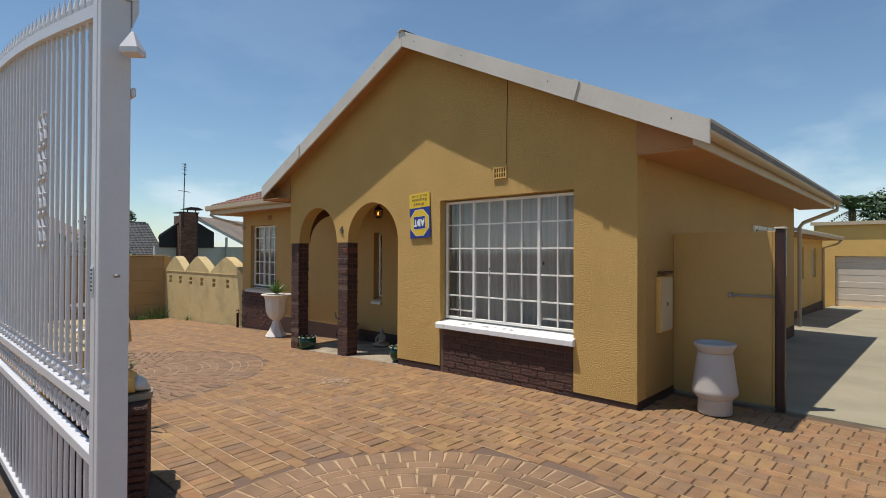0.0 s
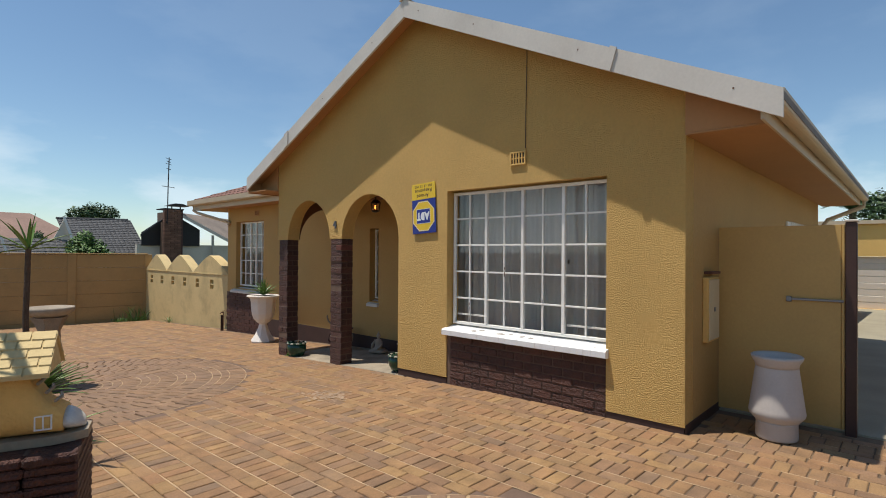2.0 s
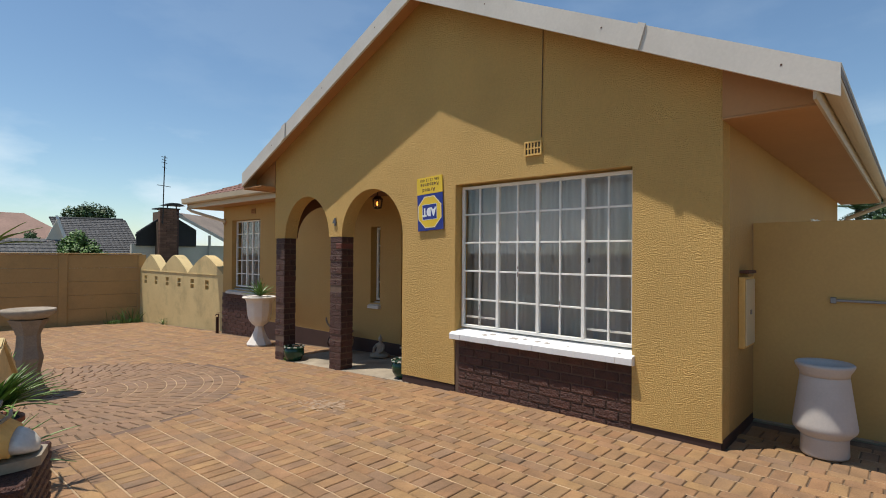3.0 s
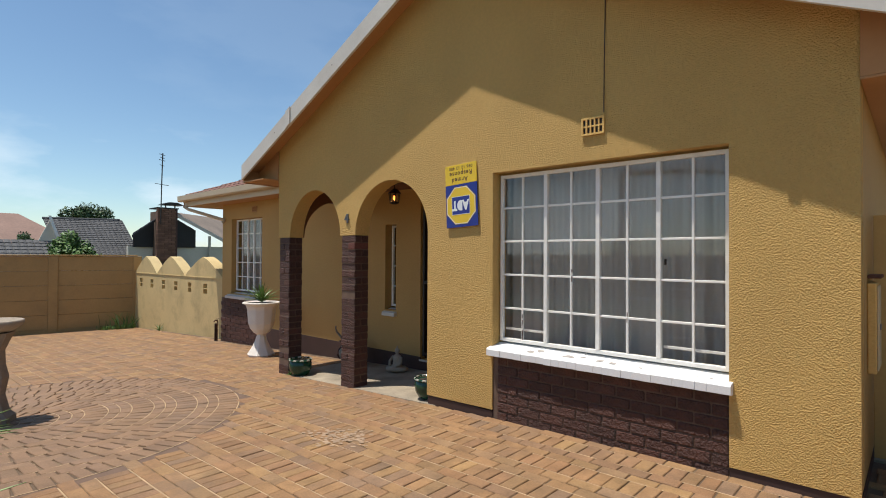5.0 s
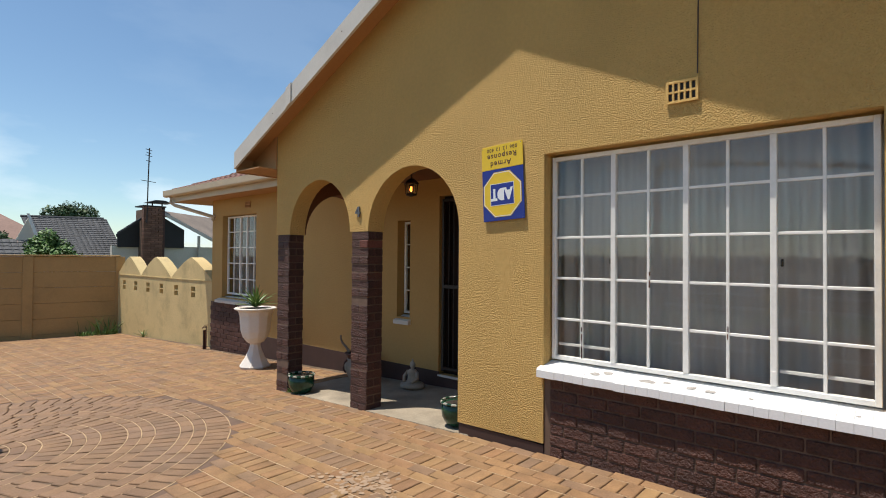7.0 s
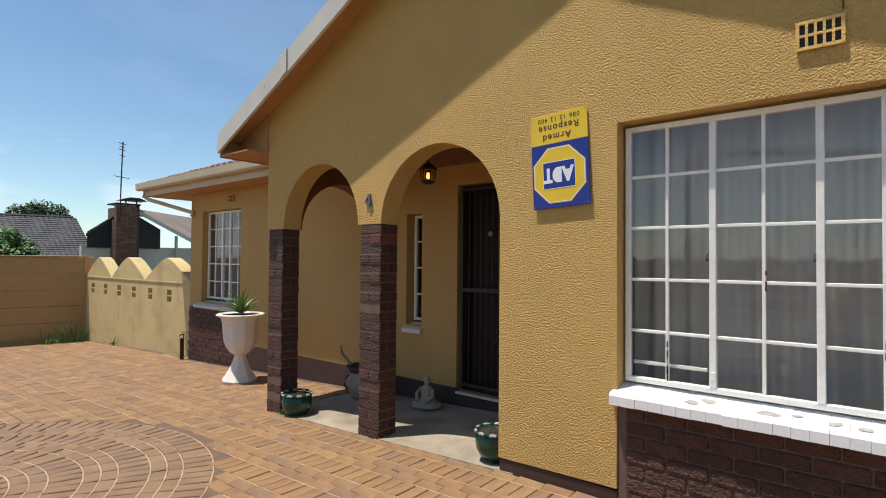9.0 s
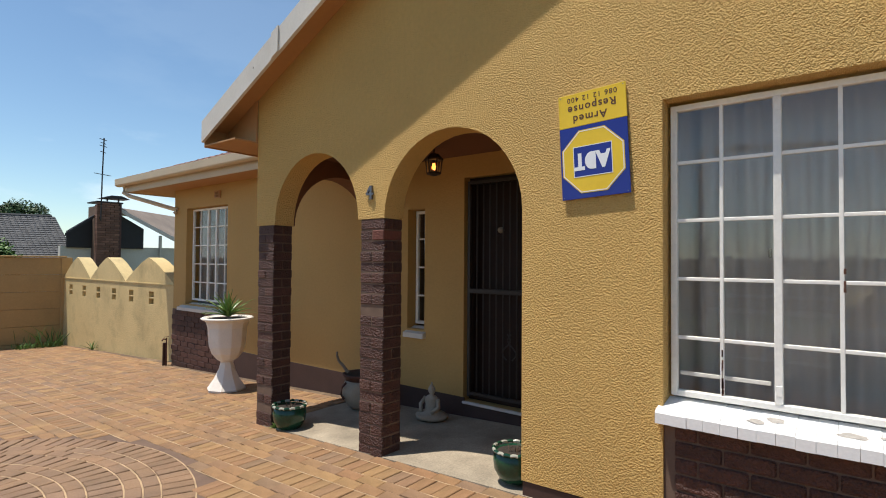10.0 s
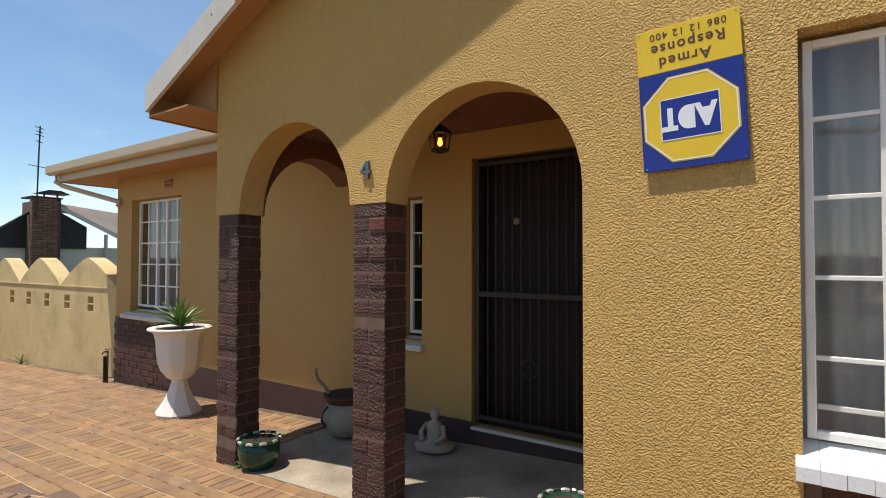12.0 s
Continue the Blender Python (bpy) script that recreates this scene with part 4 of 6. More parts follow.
part("octagon_line", plate(octo(0.182, 0.42), [octo(0.177, 0.42)], lambda u, v, d: (-0.0125 + d, u, v), 0.0008), M_SIGN_W, sign, "white outline")
part("centre_plate", box((-0.0128, OC[0] - 0.114, OC[1] - 0.088), (-0.0118, OC[0] + 0.114, OC[1] + 0.088)), M_SIGN_B, sign)
part("centre_line", plate([(OC[0] - 0.117, OC[1] - 0.091), (OC[0] + 0.117, OC[1] - 0.091), (OC[0] + 0.117, OC[1] + 0.091), (OC[0] - 0.117, OC[1] + 0.091)],
     [[(OC[0] - 0.113, OC[1] - 0.087), (OC[0] + 0.113, OC[1] - 0.087), (OC[0] + 0.113, OC[1] + 0.087), (OC[0] - 0.113, OC[1] + 0.087)]], lambda u, v, d: (-0.0133 + d, u, v), 0.0008), M_SIGN_W, sign)
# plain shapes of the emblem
sh = lambda pts: [(OC[0] + p[0], OC[1] + p[1]) for p in pts]
lay = lambda u, v, d: (-0.0142 + d, u, v)
part("emblem_wedge", plate(sh([(-0.108, 0.050), (-0.072, -0.052), (-0.056, -0.052), (-0.018, 0.050), (-0.042, 0.050), (-0.050, 0.028), (-0.078, 0.028), (-0.086, 0.050)]), [], lay, 0.001), M_SIGN_W, sign, "white wedge shape")
dsh = [(-0.020, 0.050), (-0.020, -0.052), (0.006, -0.052)] + [(0.006 + 0.040 * math.sin(radians(a)), -0.001 - 0.051 * math.cos(radians(a))) for a in range(15, 180, 15)] + [(0.006, 0.050)]
part("emblem_bow", plate(sh(dsh), [], lay, 0.001), M_SIGN_W, sign, "white bow shape")
part("emblem_post", plate(sh([(0.048, -0.052), (0.112, -0.052), (0.112, -0.030), (0.088, -0.030), (0.088, 0.050), (0.066, 0.050), (0.066, -0.030), (0.048, -0.030)]), [], lay, 0.001), M_SIGN_W, sign, "white post shape")
lettering("lettering", "086 12 12 400", 0.043, (-0.0108, -0.004, 0.284), M_SIGN_K, sign, 0.0004)
lettering("lettering", "Response", 0.064, (-0.0108, -0.002, 0.226), M_SIGN_K, sign, 0.0010)
lettering("lettering", "Armed", 0.064, (-0.0108, 0.012, 0.165), M_SIGN_K, sign, 0.0010)
for y, z in ((-0.19, 0.305), (0.19, 0.305), (-0.19, -0.30), (0.19, -0.30), (-0.02, 0.235)):
    part("screw", box((-0.0125, y - 0.003, z - 0.003), (-0.0105, y + 0.003, z + 0.003), 0.001), M_STEEL, sign)

for q in range(3):
    part("spacer", box((-0.002, -0.15 + q * 0.15, 0.1), (0.007, -0.13 + q * 0.15, 0.12)), M_STEEL, sign)

num = thing("house_number", "brushed metal numeral four standing off the wall between the arches", "sign", (XF - 0.012, 8.438, 1.888))
bm = plate([(-0.022, -0.055), (-0.022, -0.020), (-0.040, -0.020), (-0.040, -0.004), (-0.022, -0.004), (-0.022, 0.055), (0.002, 0.055), (0.044, -0.006), (0.044, -0.020), (0.0, -0.020), (0.0, -0.055)],
           [[(0.0, -0.004), (0.0, 0.028), (0.024, -0.004)]], lambda u, v, d: (-0.008 + d, u, v), 0.016)
part("numeral", bm, M_CHROME, num)
for y, z in ((-0.011, 0.03), (-0.011, -0.04)):
    part("standoff", box((0.008, y - 0.004, z - 0.004), (0.0125, y + 0.004, z + 0.004)), M_STEEL, num)


def air_vent(name, x, y0, y1, z0, z1, label, cols=5, rws=3, material=M_WALL_SMOOTH):
    v = thing(name, label, "vent")
    hs = []
    for i in range(cols):
        for j in range(rws):
            w_, h_ = (y1 - y0 - 0.02) / cols, (z1 - z0 - 0.02) / rws
            hs.append([(y0 + 0.01 + i * w_ + 0.006, z0 + 0.01 + j * h_ + 0.006), (y0 + 0.01 + (i + 1) * w_ - 0.006, z0 + 0.01 + j * h_ + 0.006),
                       (y0 + 0.01 + (i + 1) * w_ - 0.006, z0 + 0.01 + (j + 1) * h_ - 0.006), (y0 + 0.01 + i * w_ + 0.006, z0 + 0.01 + (j + 1) * h_ - 0.006)])
    part("grille", plate([(y0, z0), (y1, z0), (y1, z1), (y0, z1)], hs, lambda u, w, d: (x + d, u, w), 0.014), material, v)
    # shade inside the vent is a black sheet laid on the wall
    part("backing", box((x + 0.015, y0 + 0.004, z0 + 0.004), (x + 0.017, y1 - 0.004, z1 - 0.004)), M_BLACK, v, "black sheet in place of the shaded void behind the grille")
    return v


air_vent("air_vent", XF - 0.020, 5.09, 5.29, 2.43, 2.575, "ochre painted clay air vent above the front window", 5, 2)
air_vent("air_vent", XB - 0.020, 13.10, 13.28, 2.30, 2.42, "peach painted air vent above the bedroom window", 4, 2, M_SOFFIT)
cable = thing("wall_cable", "thin brown cable running from the vent up to the gable", "cable")
part("cable", tube([(XF - 0.005, 5.098, 2.60), (XF - 0.007, 5.094, 3.0), (XF - 0.005, 5.088, 3.4), (XF - 0.006, 5.085, roof_top(5.085) - 0.13)], 0.004, 6), M_PLINTH, cable)

# lantern under the porch ceiling
lamp = thing("porch_lantern", "dark metal lantern with a warm lit bulb under the porch ceiling", "lamp", (3.93, 8.39, 2.20))
part("ceiling_rose", lathe([(0.05, 0.185), (0.05, 0.199)], 16), M_DARKSTEEL, lamp)
part("stem", tube([(0, 0, 0.12), (0, 0, 0.186)], 0.008, 8), M_DARKSTEEL, lamp)
part("cap", lathe([(0.088, 0.055), (0.088, 0.070), (0.04, 0.115), (0.01, 0.125)], 6), M_DARKSTEEL, lamp)
bm = bmesh.new()
for a in range(6):
    c, s = math.cos(radians(a * 60)), math.sin(radians(a * 60))
    add_tube(bm, [(0.075 * c, 0.075 * s, 0.058), (0.062 * c, 0.062 * s, -0.055)], 0.007, 5)
part("cage", bm, M_DARKSTEEL, lamp)
part("base", lathe([(0.02, -0.085), (0.066, -0.070), (0.066, -0.052)], 6), M_DARKSTEEL, lamp)
part("bulb", lathe([(0.004, -0.030), (0.016, -0.022), (0.021, -0.005), (0.014, 0.015), (0.012, 0.03)], 14), M_BULB, lamp, "glowing warm bulb", True)
part("bulb_holder", lathe([(0.014, 0.031), (0.014, 0.054)], 10), M_DARKSTEEL, lamp)
pl = new("lantern_light", bpy.data.lights.new("lantern_light", "POINT"))
pl.parent = lamp
pl.location = (0, 0, -0.042)
pl.data.energy, pl.data.color, pl.data.shadow_soft_size = 0.3, (1.0, 0.55, 0.2), 0.02

# meter box on the side wall
mb = thing("meter_box", "shallow meter box with faded cream door on the side wall", "box")
part("box", box((3.68, Y0 - 0.05, 0.67), (4.03, Y0 - 0.001, 1.27), 0.006), M_WALL_SMOOTH, mb)
part("door", box((3.70, Y0 - 0.060, 0.69), (4.01, Y0 - 0.0505, 1.25), 0.004), M_METER, mb, "faded cream metal door")
part("latch", box((3.83, Y0 - 0.068, 0.95), (3.87, Y0 - 0.0605, 0.99), 0.002), M_STEEL, mb)
part("hood", box((3.72, Y0 - 0.075, 1.30), (3.99, Y0 - 0.001, 1.325), 0.004), M_RUST, mb, "rusty brown rain hood")
# window grille beyond the gate
gr = thing("window_grille", "cream steel window with burglar bars in the side wall", "window", kind="structure")
part("window_frame", plate([(7.8, 1.1), (10.3, 1.1), (10.3, 1.99), (7.8, 1.99)], [[(7.86, 1.16), (10.24, 1.16), (10.24, 1.93), (7.86, 1.93)]], lambda u, v, d: (u, Y0 - 0.03 + d, v), 0.028), M_FRAME, gr)
part("pane", box((7.86, Y0 - 0.012, 1.16), (10.24, Y0 - 0.008, 1.93)), M_GLASS, gr)
# black sheet close behind the pane stands for the room's darkness
part("unlit_room_sheet", box((7.86, Y0 - 0.006, 1.16), (10.24, Y0 - 0.002, 1.93)), M_BLACK, gr, "black sheet in place of the unlit interior")
for i in range(15):
    part("bar", tube([(7.93 + i * 0.16, Y0 - 0.06, 1.1), (7.93 + i * 0.16, Y0 - 0.06, 1.99)], 0.008, 6), M_FRAME, gr)

# side gate
sg = thing("side_gate", "ochre sheet-metal side gate on a dark brown post, shut", "gate")
part("panel", box((4.18, 2.50, -0.02), (4.21, Y0 - 0.01, 1.75), 0.003), M_GATE_OCHRE, sg, "flat ochre painted sheet")
part("post", box((4.15, 2.39, -0.10), (4.23, 2.47, 1.77), 0.006), M_POST, sg, "dark brown steel post")
part("cap", box((4.14, 2.38, 1.772), (4.24, 2.48, 1.79), 0.004), M_BARGE, sg, "cream post cap")
part("edge_stile", box((4.17, 2.475, -0.02), (4.22, 2.498, 1.75), 0.003), M_GATE_OCHRE, sg)
part("latch", box((4.155, 2.48, 1.075), (4.178, 2.88, 1.095), 0.003), M_STEEL, sg, "dull steel sliding latch")
part("latch_keeper", box((4.15, 2.86, 1.06), (4.178, 2.90, 1.11), 0.003), M_STEEL, sg)


# ---- pots and urns ----
def spiky(parent, at, n, length, spread, seed, material=M_LEAF, name="leaf", width=0.018, droop=0.25):
    """A rosette of stiff pointed leaves, each a folded, curved blade."""
    r = random.Random(seed)
    for i in range(n):
        az = i * 2.399 + r.uniform(-0.2, 0.2)
        el = radians(88 - spread * (i / n) ** 0.8 + r.uniform(-6, 6))
        L = length * r.uniform(0.75, 1.1)
        bm = bmesh.new()
        prev = None
        d = Vector((math.cos(az) * math.cos(el), math.sin(az) * math.cos(el), math.sin(el)))
        side = Vector((-math.sin(az), math.cos(az), 0))
        up = side.cross(d) * -1
        for k in range(6):
            s = k / 5
            c = d * (L * s) - Vector((0, 0, 1)) * droop * L * s * s
            w_ = width * (1.0 - s) ** 0.7 * (0.6 + 1.2 * min(s * 3, 1.0)) * 0.75 + 0.0006
            row = [bm.verts.new(c - side * w_ + up * w_ * 0.35), bm.verts.new(c - up * 0.001), bm.verts.new(c + side * w_ + up * w_ * 0.35), bm.verts.new(c - up * 0.0035)]
            if prev:
                for q in range(4):
                    bm.faces.new((prev[q], prev[(q + 1) % 4], row[(q + 1) % 4], row[q]))
            prev = row
        o = part(name, bm, material, parent)
        o.location = at


def fluted(profile, n, depth, steps=64):
    bm = lathe(profile, steps)
    zs = [z for _, z in profile]
    z0, z1 = min(zs), max(zs)
    for v in bm.verts:
        a = math.atan2(v.co.y, v.co.x)
        k = 1 - depth * abs(math.sin(a * n / 2)) ** 0.7
        v.co.x *= k
        v.co.y *= k
    return bm


def tall_urn(at):
    u = thing("garden_urn", "tall white faceted cement urn on a flared foot", "planter", at)
    part("foot", fluted([(0.235, 0.0), (0.240, 0.025), (0.215, 0.06), (0.155, 0.15), (0.105, 0.26), (0.080, 0.345), (0.082, 0.365)], 8, 0.07), M_URN, u)
    part("bowl", fluted([(0.083, 0.367), (0.135, 0.40), (0.190, 0.47), (0.222, 0.56), (0.236, 0.68), (0.243, 0.80), (0.262, 0.865), (0.288, 0.895)], 10, 0.05), M_URN, u)
    part("rim", lathe([(0.288, 0.896), (0.316, 0.908), (0.322, 0.922), (0.306, 0.932), (0.272, 0.932), (0.256, 0.912)], 40), M_URN, u, "", True)
    part("soil", lathe([(0.05, 0.918), (0.254, 0.914)], 20), M_POTSOIL, u)
    p = thing("yucca", "young green spiky yucca growing in the white urn", "plant", (at[0], at[1], at[2] + 0.915))
    spiky(p, (0, 0, 0.02), 50, 0.44, 66, 11, M_LEAF_PALE, width=0.017)


tall_urn((3.89, 11.78, gz(11.78) + 0.006))

u = thing("garden_urn", "pale grey cement urn, empty, beside the side gate", "planter", (3.64, 2.885, -0.045))
part("foot", lathe([(0.150, 0.000), (0.156, 0.014), (0.152, 0.130), (0.160, 0.147)], 48), M_URN2, u, smooth=True)
part("body", lathe([(0.160, 0.148), (0.200, 0.192), (0.207, 0.215), (0.203, 0.243), (0.166, 0.520), (0.157, 0.593)], 48, cap=False), M_URN2, u, smooth=True)
part("rim", lathe([(0.157, 0.594), (0.162, 0.621), (0.186, 0.661), (0.191, 0.681), (0.178, 0.692), (0.156, 0.655), (0.145, 0.565), (0.170, 0.316)], 48, cap=True), M_URN2, u, smooth=True)


def glazed_pot(at, r, h, label, seed, turf=True):
    p = thing("glazed_pot", label, "pot", at)
    part("body", lathe([(0.62 * r, 0), (0.72 * r, 0.01), (0.95 * r, 0.35 * h), (1.0 * r, 0.62 * h), (0.95 * r, 0.90 * h), (0.88 * r, 0.92 * h), (0.85 * r, 0.6 * h)], 36), M_GREENPOT, p, "dark green glaze", True)
    k = 20
    for i in range(k):
        a0, a1 = 2 * math.pi * i / k, 2 * math.pi * (i + 1) / k
        pts = [(0.98 * r * math.cos(a0 + (a1 - a0) * q / 3), 0.98 * r * math.sin(a0 + (a1 - a0) * q / 3), 0.955 * h + 0.006 * math.sin(q * 1.05)) for q in range(4)]
        part("rim_twist", tube(pts, 0.011, 7), M_POTRIM if i % 2 else M_GREENPOT, p, "cream glazed twist" if i % 2 else "")
    part("soil", lathe([(0.02, 0.87 * h), (0.87 * r, 0.86 * h)], 20), M_POTSOIL, p)
    if turf:
        rr = random.Random(seed)
        bm = bmesh.new()
        for i in range(16):
            a, q = rr.uniform(0, 6.28), rr.uniform(0, 0.6 * r)
            b = Vector((q * math.cos(a), q * math.sin(a), 0.86 * h))
            add_tube(bm, [b, b + Vector((rr.uniform(-.03, .03), rr.uniform(-.03, .03), rr.uniform(0.02, 0.05)))], 0.004, 4, 0.3)
        part("dry_stems", bm, M_BARK, p)["kind"] = "stuff"
    return p


glazed_pot((3.29, 9.60, gz(9.60) + 0.006), 0.155, 0.22, "green glazed pot with twisted cream rim beside brick column", 3)
glazed_pot((3.36, 7.20, gz(7.2) + 0.022), 0.15, 0.21, "green glazed pot with twisted cream rim beside plastered pier", 5)
wd = thing("weed", "small grey-green weed at the edge of the slab", "plant", (3.22, 9.72, gz(9.72)))
spiky(wd, (0, 0, 0), 22, 0.07, 80, 7, M_LEAF, width=0.008)

cp = thing("stoneware_pot", "large pale stoneware pot with a dark collar, in the porch", "pot", (4.16, 9.55, gz(9.55) + 0.032))
part("body", lathe([(0.13, 0), (0.15, 0.02), (0.20, 0.12), (0.205, 0.20), (0.17, 0.28)], 36), M_STONE_PALE, cp, "pale grey stoneware body", True)
part("collar", lathe([(0.171, 0.281), (0.175, 0.31), (0.20, 0.33), (0.205, 0.345), (0.19, 0.35), (0.16, 0.33)], 36), M_BRICK_SMOOTH, cp, "brown collar", True)
part("handle", tube([(-0.20, 0.05, 0.10), (-0.235, 0.06, 0.16), (-0.225, 0.05, 0.23), (-0.185, 0.04, 0.27)], 0.012, 8), M_BRICK_SMOOTH, cp)
part("soil", lathe([(0.03, 0.345), (0.16, 0.335)], 20), M_POTSOIL, cp)
orn = thing("bird_ornament", "small pale bird-shaped ornament perched on the stoneware pot", "ornament", (4.08, 9.68, gz(9.55) + 0.378))
part("figure", tube([(0.0, 0.0, 0.0), (-0.02, 0.04, 0.06), (-0.05, 0.09, 0.12), (-0.06, 0.11, 0.18), (-0.04, 0.13, 0.21)], 0.020, 8, 0.55), M_STONE, orn)

# seated garden statue: one plain mesh
st = thing("seated_statue", "pale weathered stone figure seated with crossed legs and a pointed crown", "statue", (4.23, 8.64, gz(8.66) + 0.012), -90)
ST = 0.86
bm = lathe([(0.12, 0.0), (0.16, 0.015), (0.17, 0.045), (0.13, 0.075), (0.085, 0.10), (0.075, 0.16), (0.09, 0.22), (0.06, 0.255), (0.027, 0.268), (0.028, 0.28), (0.044, 0.305), (0.046, 0.335), (0.035, 0.36), (0.018, 0.375), (0.008, 0.41)], 20)
for v in bm.verts:
    if v.co.z < 0.1:
        v.co.x *= 1.15
    else:
        v.co.y *= 0.75
add_tube(bm, [(0.088, 0, 0.23), (0.13, -0.04, 0.15), (0.07, -0.10, 0.095)], 0.024, 8)
add_tube(bm, [(-0.088, 0, 0.23), (-0.13, -0.04, 0.15), (-0.07, -0.10, 0.095)], 0.024, 8)
add_tube(bm, [(0.14, -0.02, 0.04), (0.05, -0.14, 0.045), (-0.08, -0.14, 0.04)], 0.035, 8)
for v in bm.verts:
    v.co *= ST
part("figure", bm, M_STONE_PALE, st, "", True)

# tap at the bedroom corner
tp = thing("garden_tap", "rusty standpipe tap beside the screen wall", "tap", (4.40, 14.62, gz(14.62)))
part("pipe", tube([(0, 0, -0.05), (0, 0, 0.46)], 0.012, 8), M_RUST, tp)
part("spout", tube([(0, 0, 0.44), (-0.05, 0, 0.45), (-0.08, 0, 0.42)], 0.012, 8), M_RUST, tp)
part("handle", box((-0.04, -0.006, 0.475), (0.04, 0.006, 0.485), 0.002), M_RUST, tp)
part("support", box((-0.045, 0.02, -0.05), (0.02, 0.05, 0.38), 0.004), M_POST, tp)

# ---- bird bath ----
bb = thing("bird_bath", "weathered grey cast-stone bird bath standing in the paved circle", "bird bath", (0.05, 10.05, gz(10.05) + 0.003))
part("pedestal", fluted([(0.21, 0.0), (0.21, 0.06), (0.16, 0.11), (0.12, 0.28), (0.15, 0.45), (0.12, 0.58), (0.115, 0.72), (0.16, 0.83), (0.20, 0.90)], 6, 0.16, 48), M_STONE, bb, "darker carved stone pedestal")
part("bowl", lathe([(0.14, 0.901), (0.21, 0.935), (0.25, 0.965), (0.262, 0.995), (0.262, 1.022), (0.245, 1.025), (0.22, 0.985), (0.05, 0.965)], 44), M_STONE_PALE, bb, "wide shallow bowl", True)

# ---- brick pillar with the shoe-shaped letter box ----
PC = Vector((-1.0, 5.28, 0))
pil = thing("letterbox_pillar", "squat pillar of stacked dark brown split bricks", "pillar", (PC.x, PC.y, gz(5.4)), -20)
zc = 0.0
k = 0
while zc < 0.555:
    h = 0.045
    for q in range(4):
        a = radians(90 * q)
        off = Vector((math.cos(a), math.sin(a), 0)) * 0.165
        j = rng.uniform(-0.008, 0.008)
        lo = (-0.26, -0.095, 0) if q % 2 == 0 else (-0.07, -0.095, 0)
        hi = (0.26, 0.095, h - 0.004) if q % 2 == 0 else (0.07, 0.095, h - 0.004)
        bm = box((lo[0] + j, lo[1], lo[2]), (hi[0] + j, hi[1], hi[2]), 0.009)
        o = part("brick", bm, M_BRICK, pil)
        o.matrix_local = Matrix.Translation((0.165 * math.cos(a), 0.165 * math.sin(a), zc)) @ pose(0, 0, 0, 0, 0, 90 * q + 90)
    zc += h
    k += 1
part("core", box((-0.2, -0.2, 0), (0.2, 0.2, zc - 0.006)), M_MORTAR, pil)
PT = gz(5.4) + 1.05 * zc
pil.matrix_world = pil.matrix_world @ Matrix.Diagonal((1.1, 1.1, 1.05, 1.0))

shoe = thing("letter_box", "ochre shoe-shaped letter box with painted windows and a shingled roof", "letter box", (PC.x + 0.04, PC.y - 0.02, PT), -20)
# x runs along the shoe to its toe, y across
secs = [(-0.34, 0.11, 0.30), (-0.28, 0.14, 0.40), (-0.16, 0.145, 0.42), (-0.04, 0.145, 0.42), (0.02, 0.14, 0.32), (0.09, 0.13, 0.20), (0.16, 0.125, 0.15)]
bm = bmesh.new()
prev = None
for x, hw, top in secs:
    ring = []
    for a in range(16):
        t_ = 2 * math.pi * a / 16
        c, s = math.cos(t_), math.sin(t_)
        ring.append(bm.verts.new((x, hw * (abs(c) ** 0.55) * (1 if c > 0 else -1), 0.045 + (top - 0.045) * (0.5 + 0.5 * (abs(s) ** 0.55) * (1 if s > 0 else -1)))))
    if prev:
        for a in range(16):
            bm.faces.new((prev[a], prev[(a + 1) % 16], ring[(a + 1) % 16], ring[a]))
    else:
        bm.faces.new(ring)
    prev = ring
bm.faces.new(prev)
part("body", bm, M_WALL_SMOOTH, shoe, "ochre painted shoe upper", True)
toe = bmesh.new()
prev = None
for x, hw, top in ((0.161, 0.122, 0.146), (0.19, 0.115, 0.132), (0.215, 0.095, 0.112), (0.236, 0.06, 0.088), (0.243, 0.02, 0.068)):
    ring = []
    for a in range(16):
        t_ = 2 * math.pi * a / 16
        c, s = math.cos(t_), math.sin(t_)
        ring.append(toe.verts.new((x, hw * c, 0.045 + (top - 0.045) * (0.5 + 0.5 * s))))
    if prev:
        for a in range(16):
            toe.faces.new((prev[a], prev[(a + 1) % 16], ring[(a + 1) % 16], ring[a]))
    else:
        toe.faces.new(ring)
    prev = ring
toe.faces.new(prev)
part("toe_cap", toe, M_TOE_CAP, shoe, "worn white toe cap", True)
bm = plate([(x, (0.155 - max(0, x - 0.1) ** 2 * 3) * s) for s, xs_ in ((-1, [-0.36, -0.2, 0, 0.12, 0.21, 0.26]), (1, [0.26, 0.21, 0.12, 0, -0.2, -0.36])) for x in xs_], [], lambda u, v, d: (u, v * 0.9, d), 0.040)
part("sole", bm, M_TOE, shoe, "grey-brown sole")
for x0, z0 in ((-0.20, 0.17), (0.085, 0.075)):
    yy = -0.152 if x0 < 0 else -0.134
    part("painted_window", plate([(x0 - 0.035, z0), (x0 + 0.035, z0), (x0 + 0.035, z0 + 0.07), (x0 - 0.035, z0 + 0.07)],
         [[(x0 - 0.029, z0 + 0.006), (x0 - 0.003, z0 + 0.006), (x0 - 0.003, z0 + 0.064), (x0 - 0.029, z0 + 0.064)], [(x0 + 0.003, z0 + 0.006), (x0 + 0.029, z0 + 0.006), (x0 + 0.029, z0 + 0.064), (x0 + 0.003, z0 + 0.064)]],
         lambda u, v, d: (u, yy + d, v), 0.012), M_SILL, shoe, "white painted window outline")
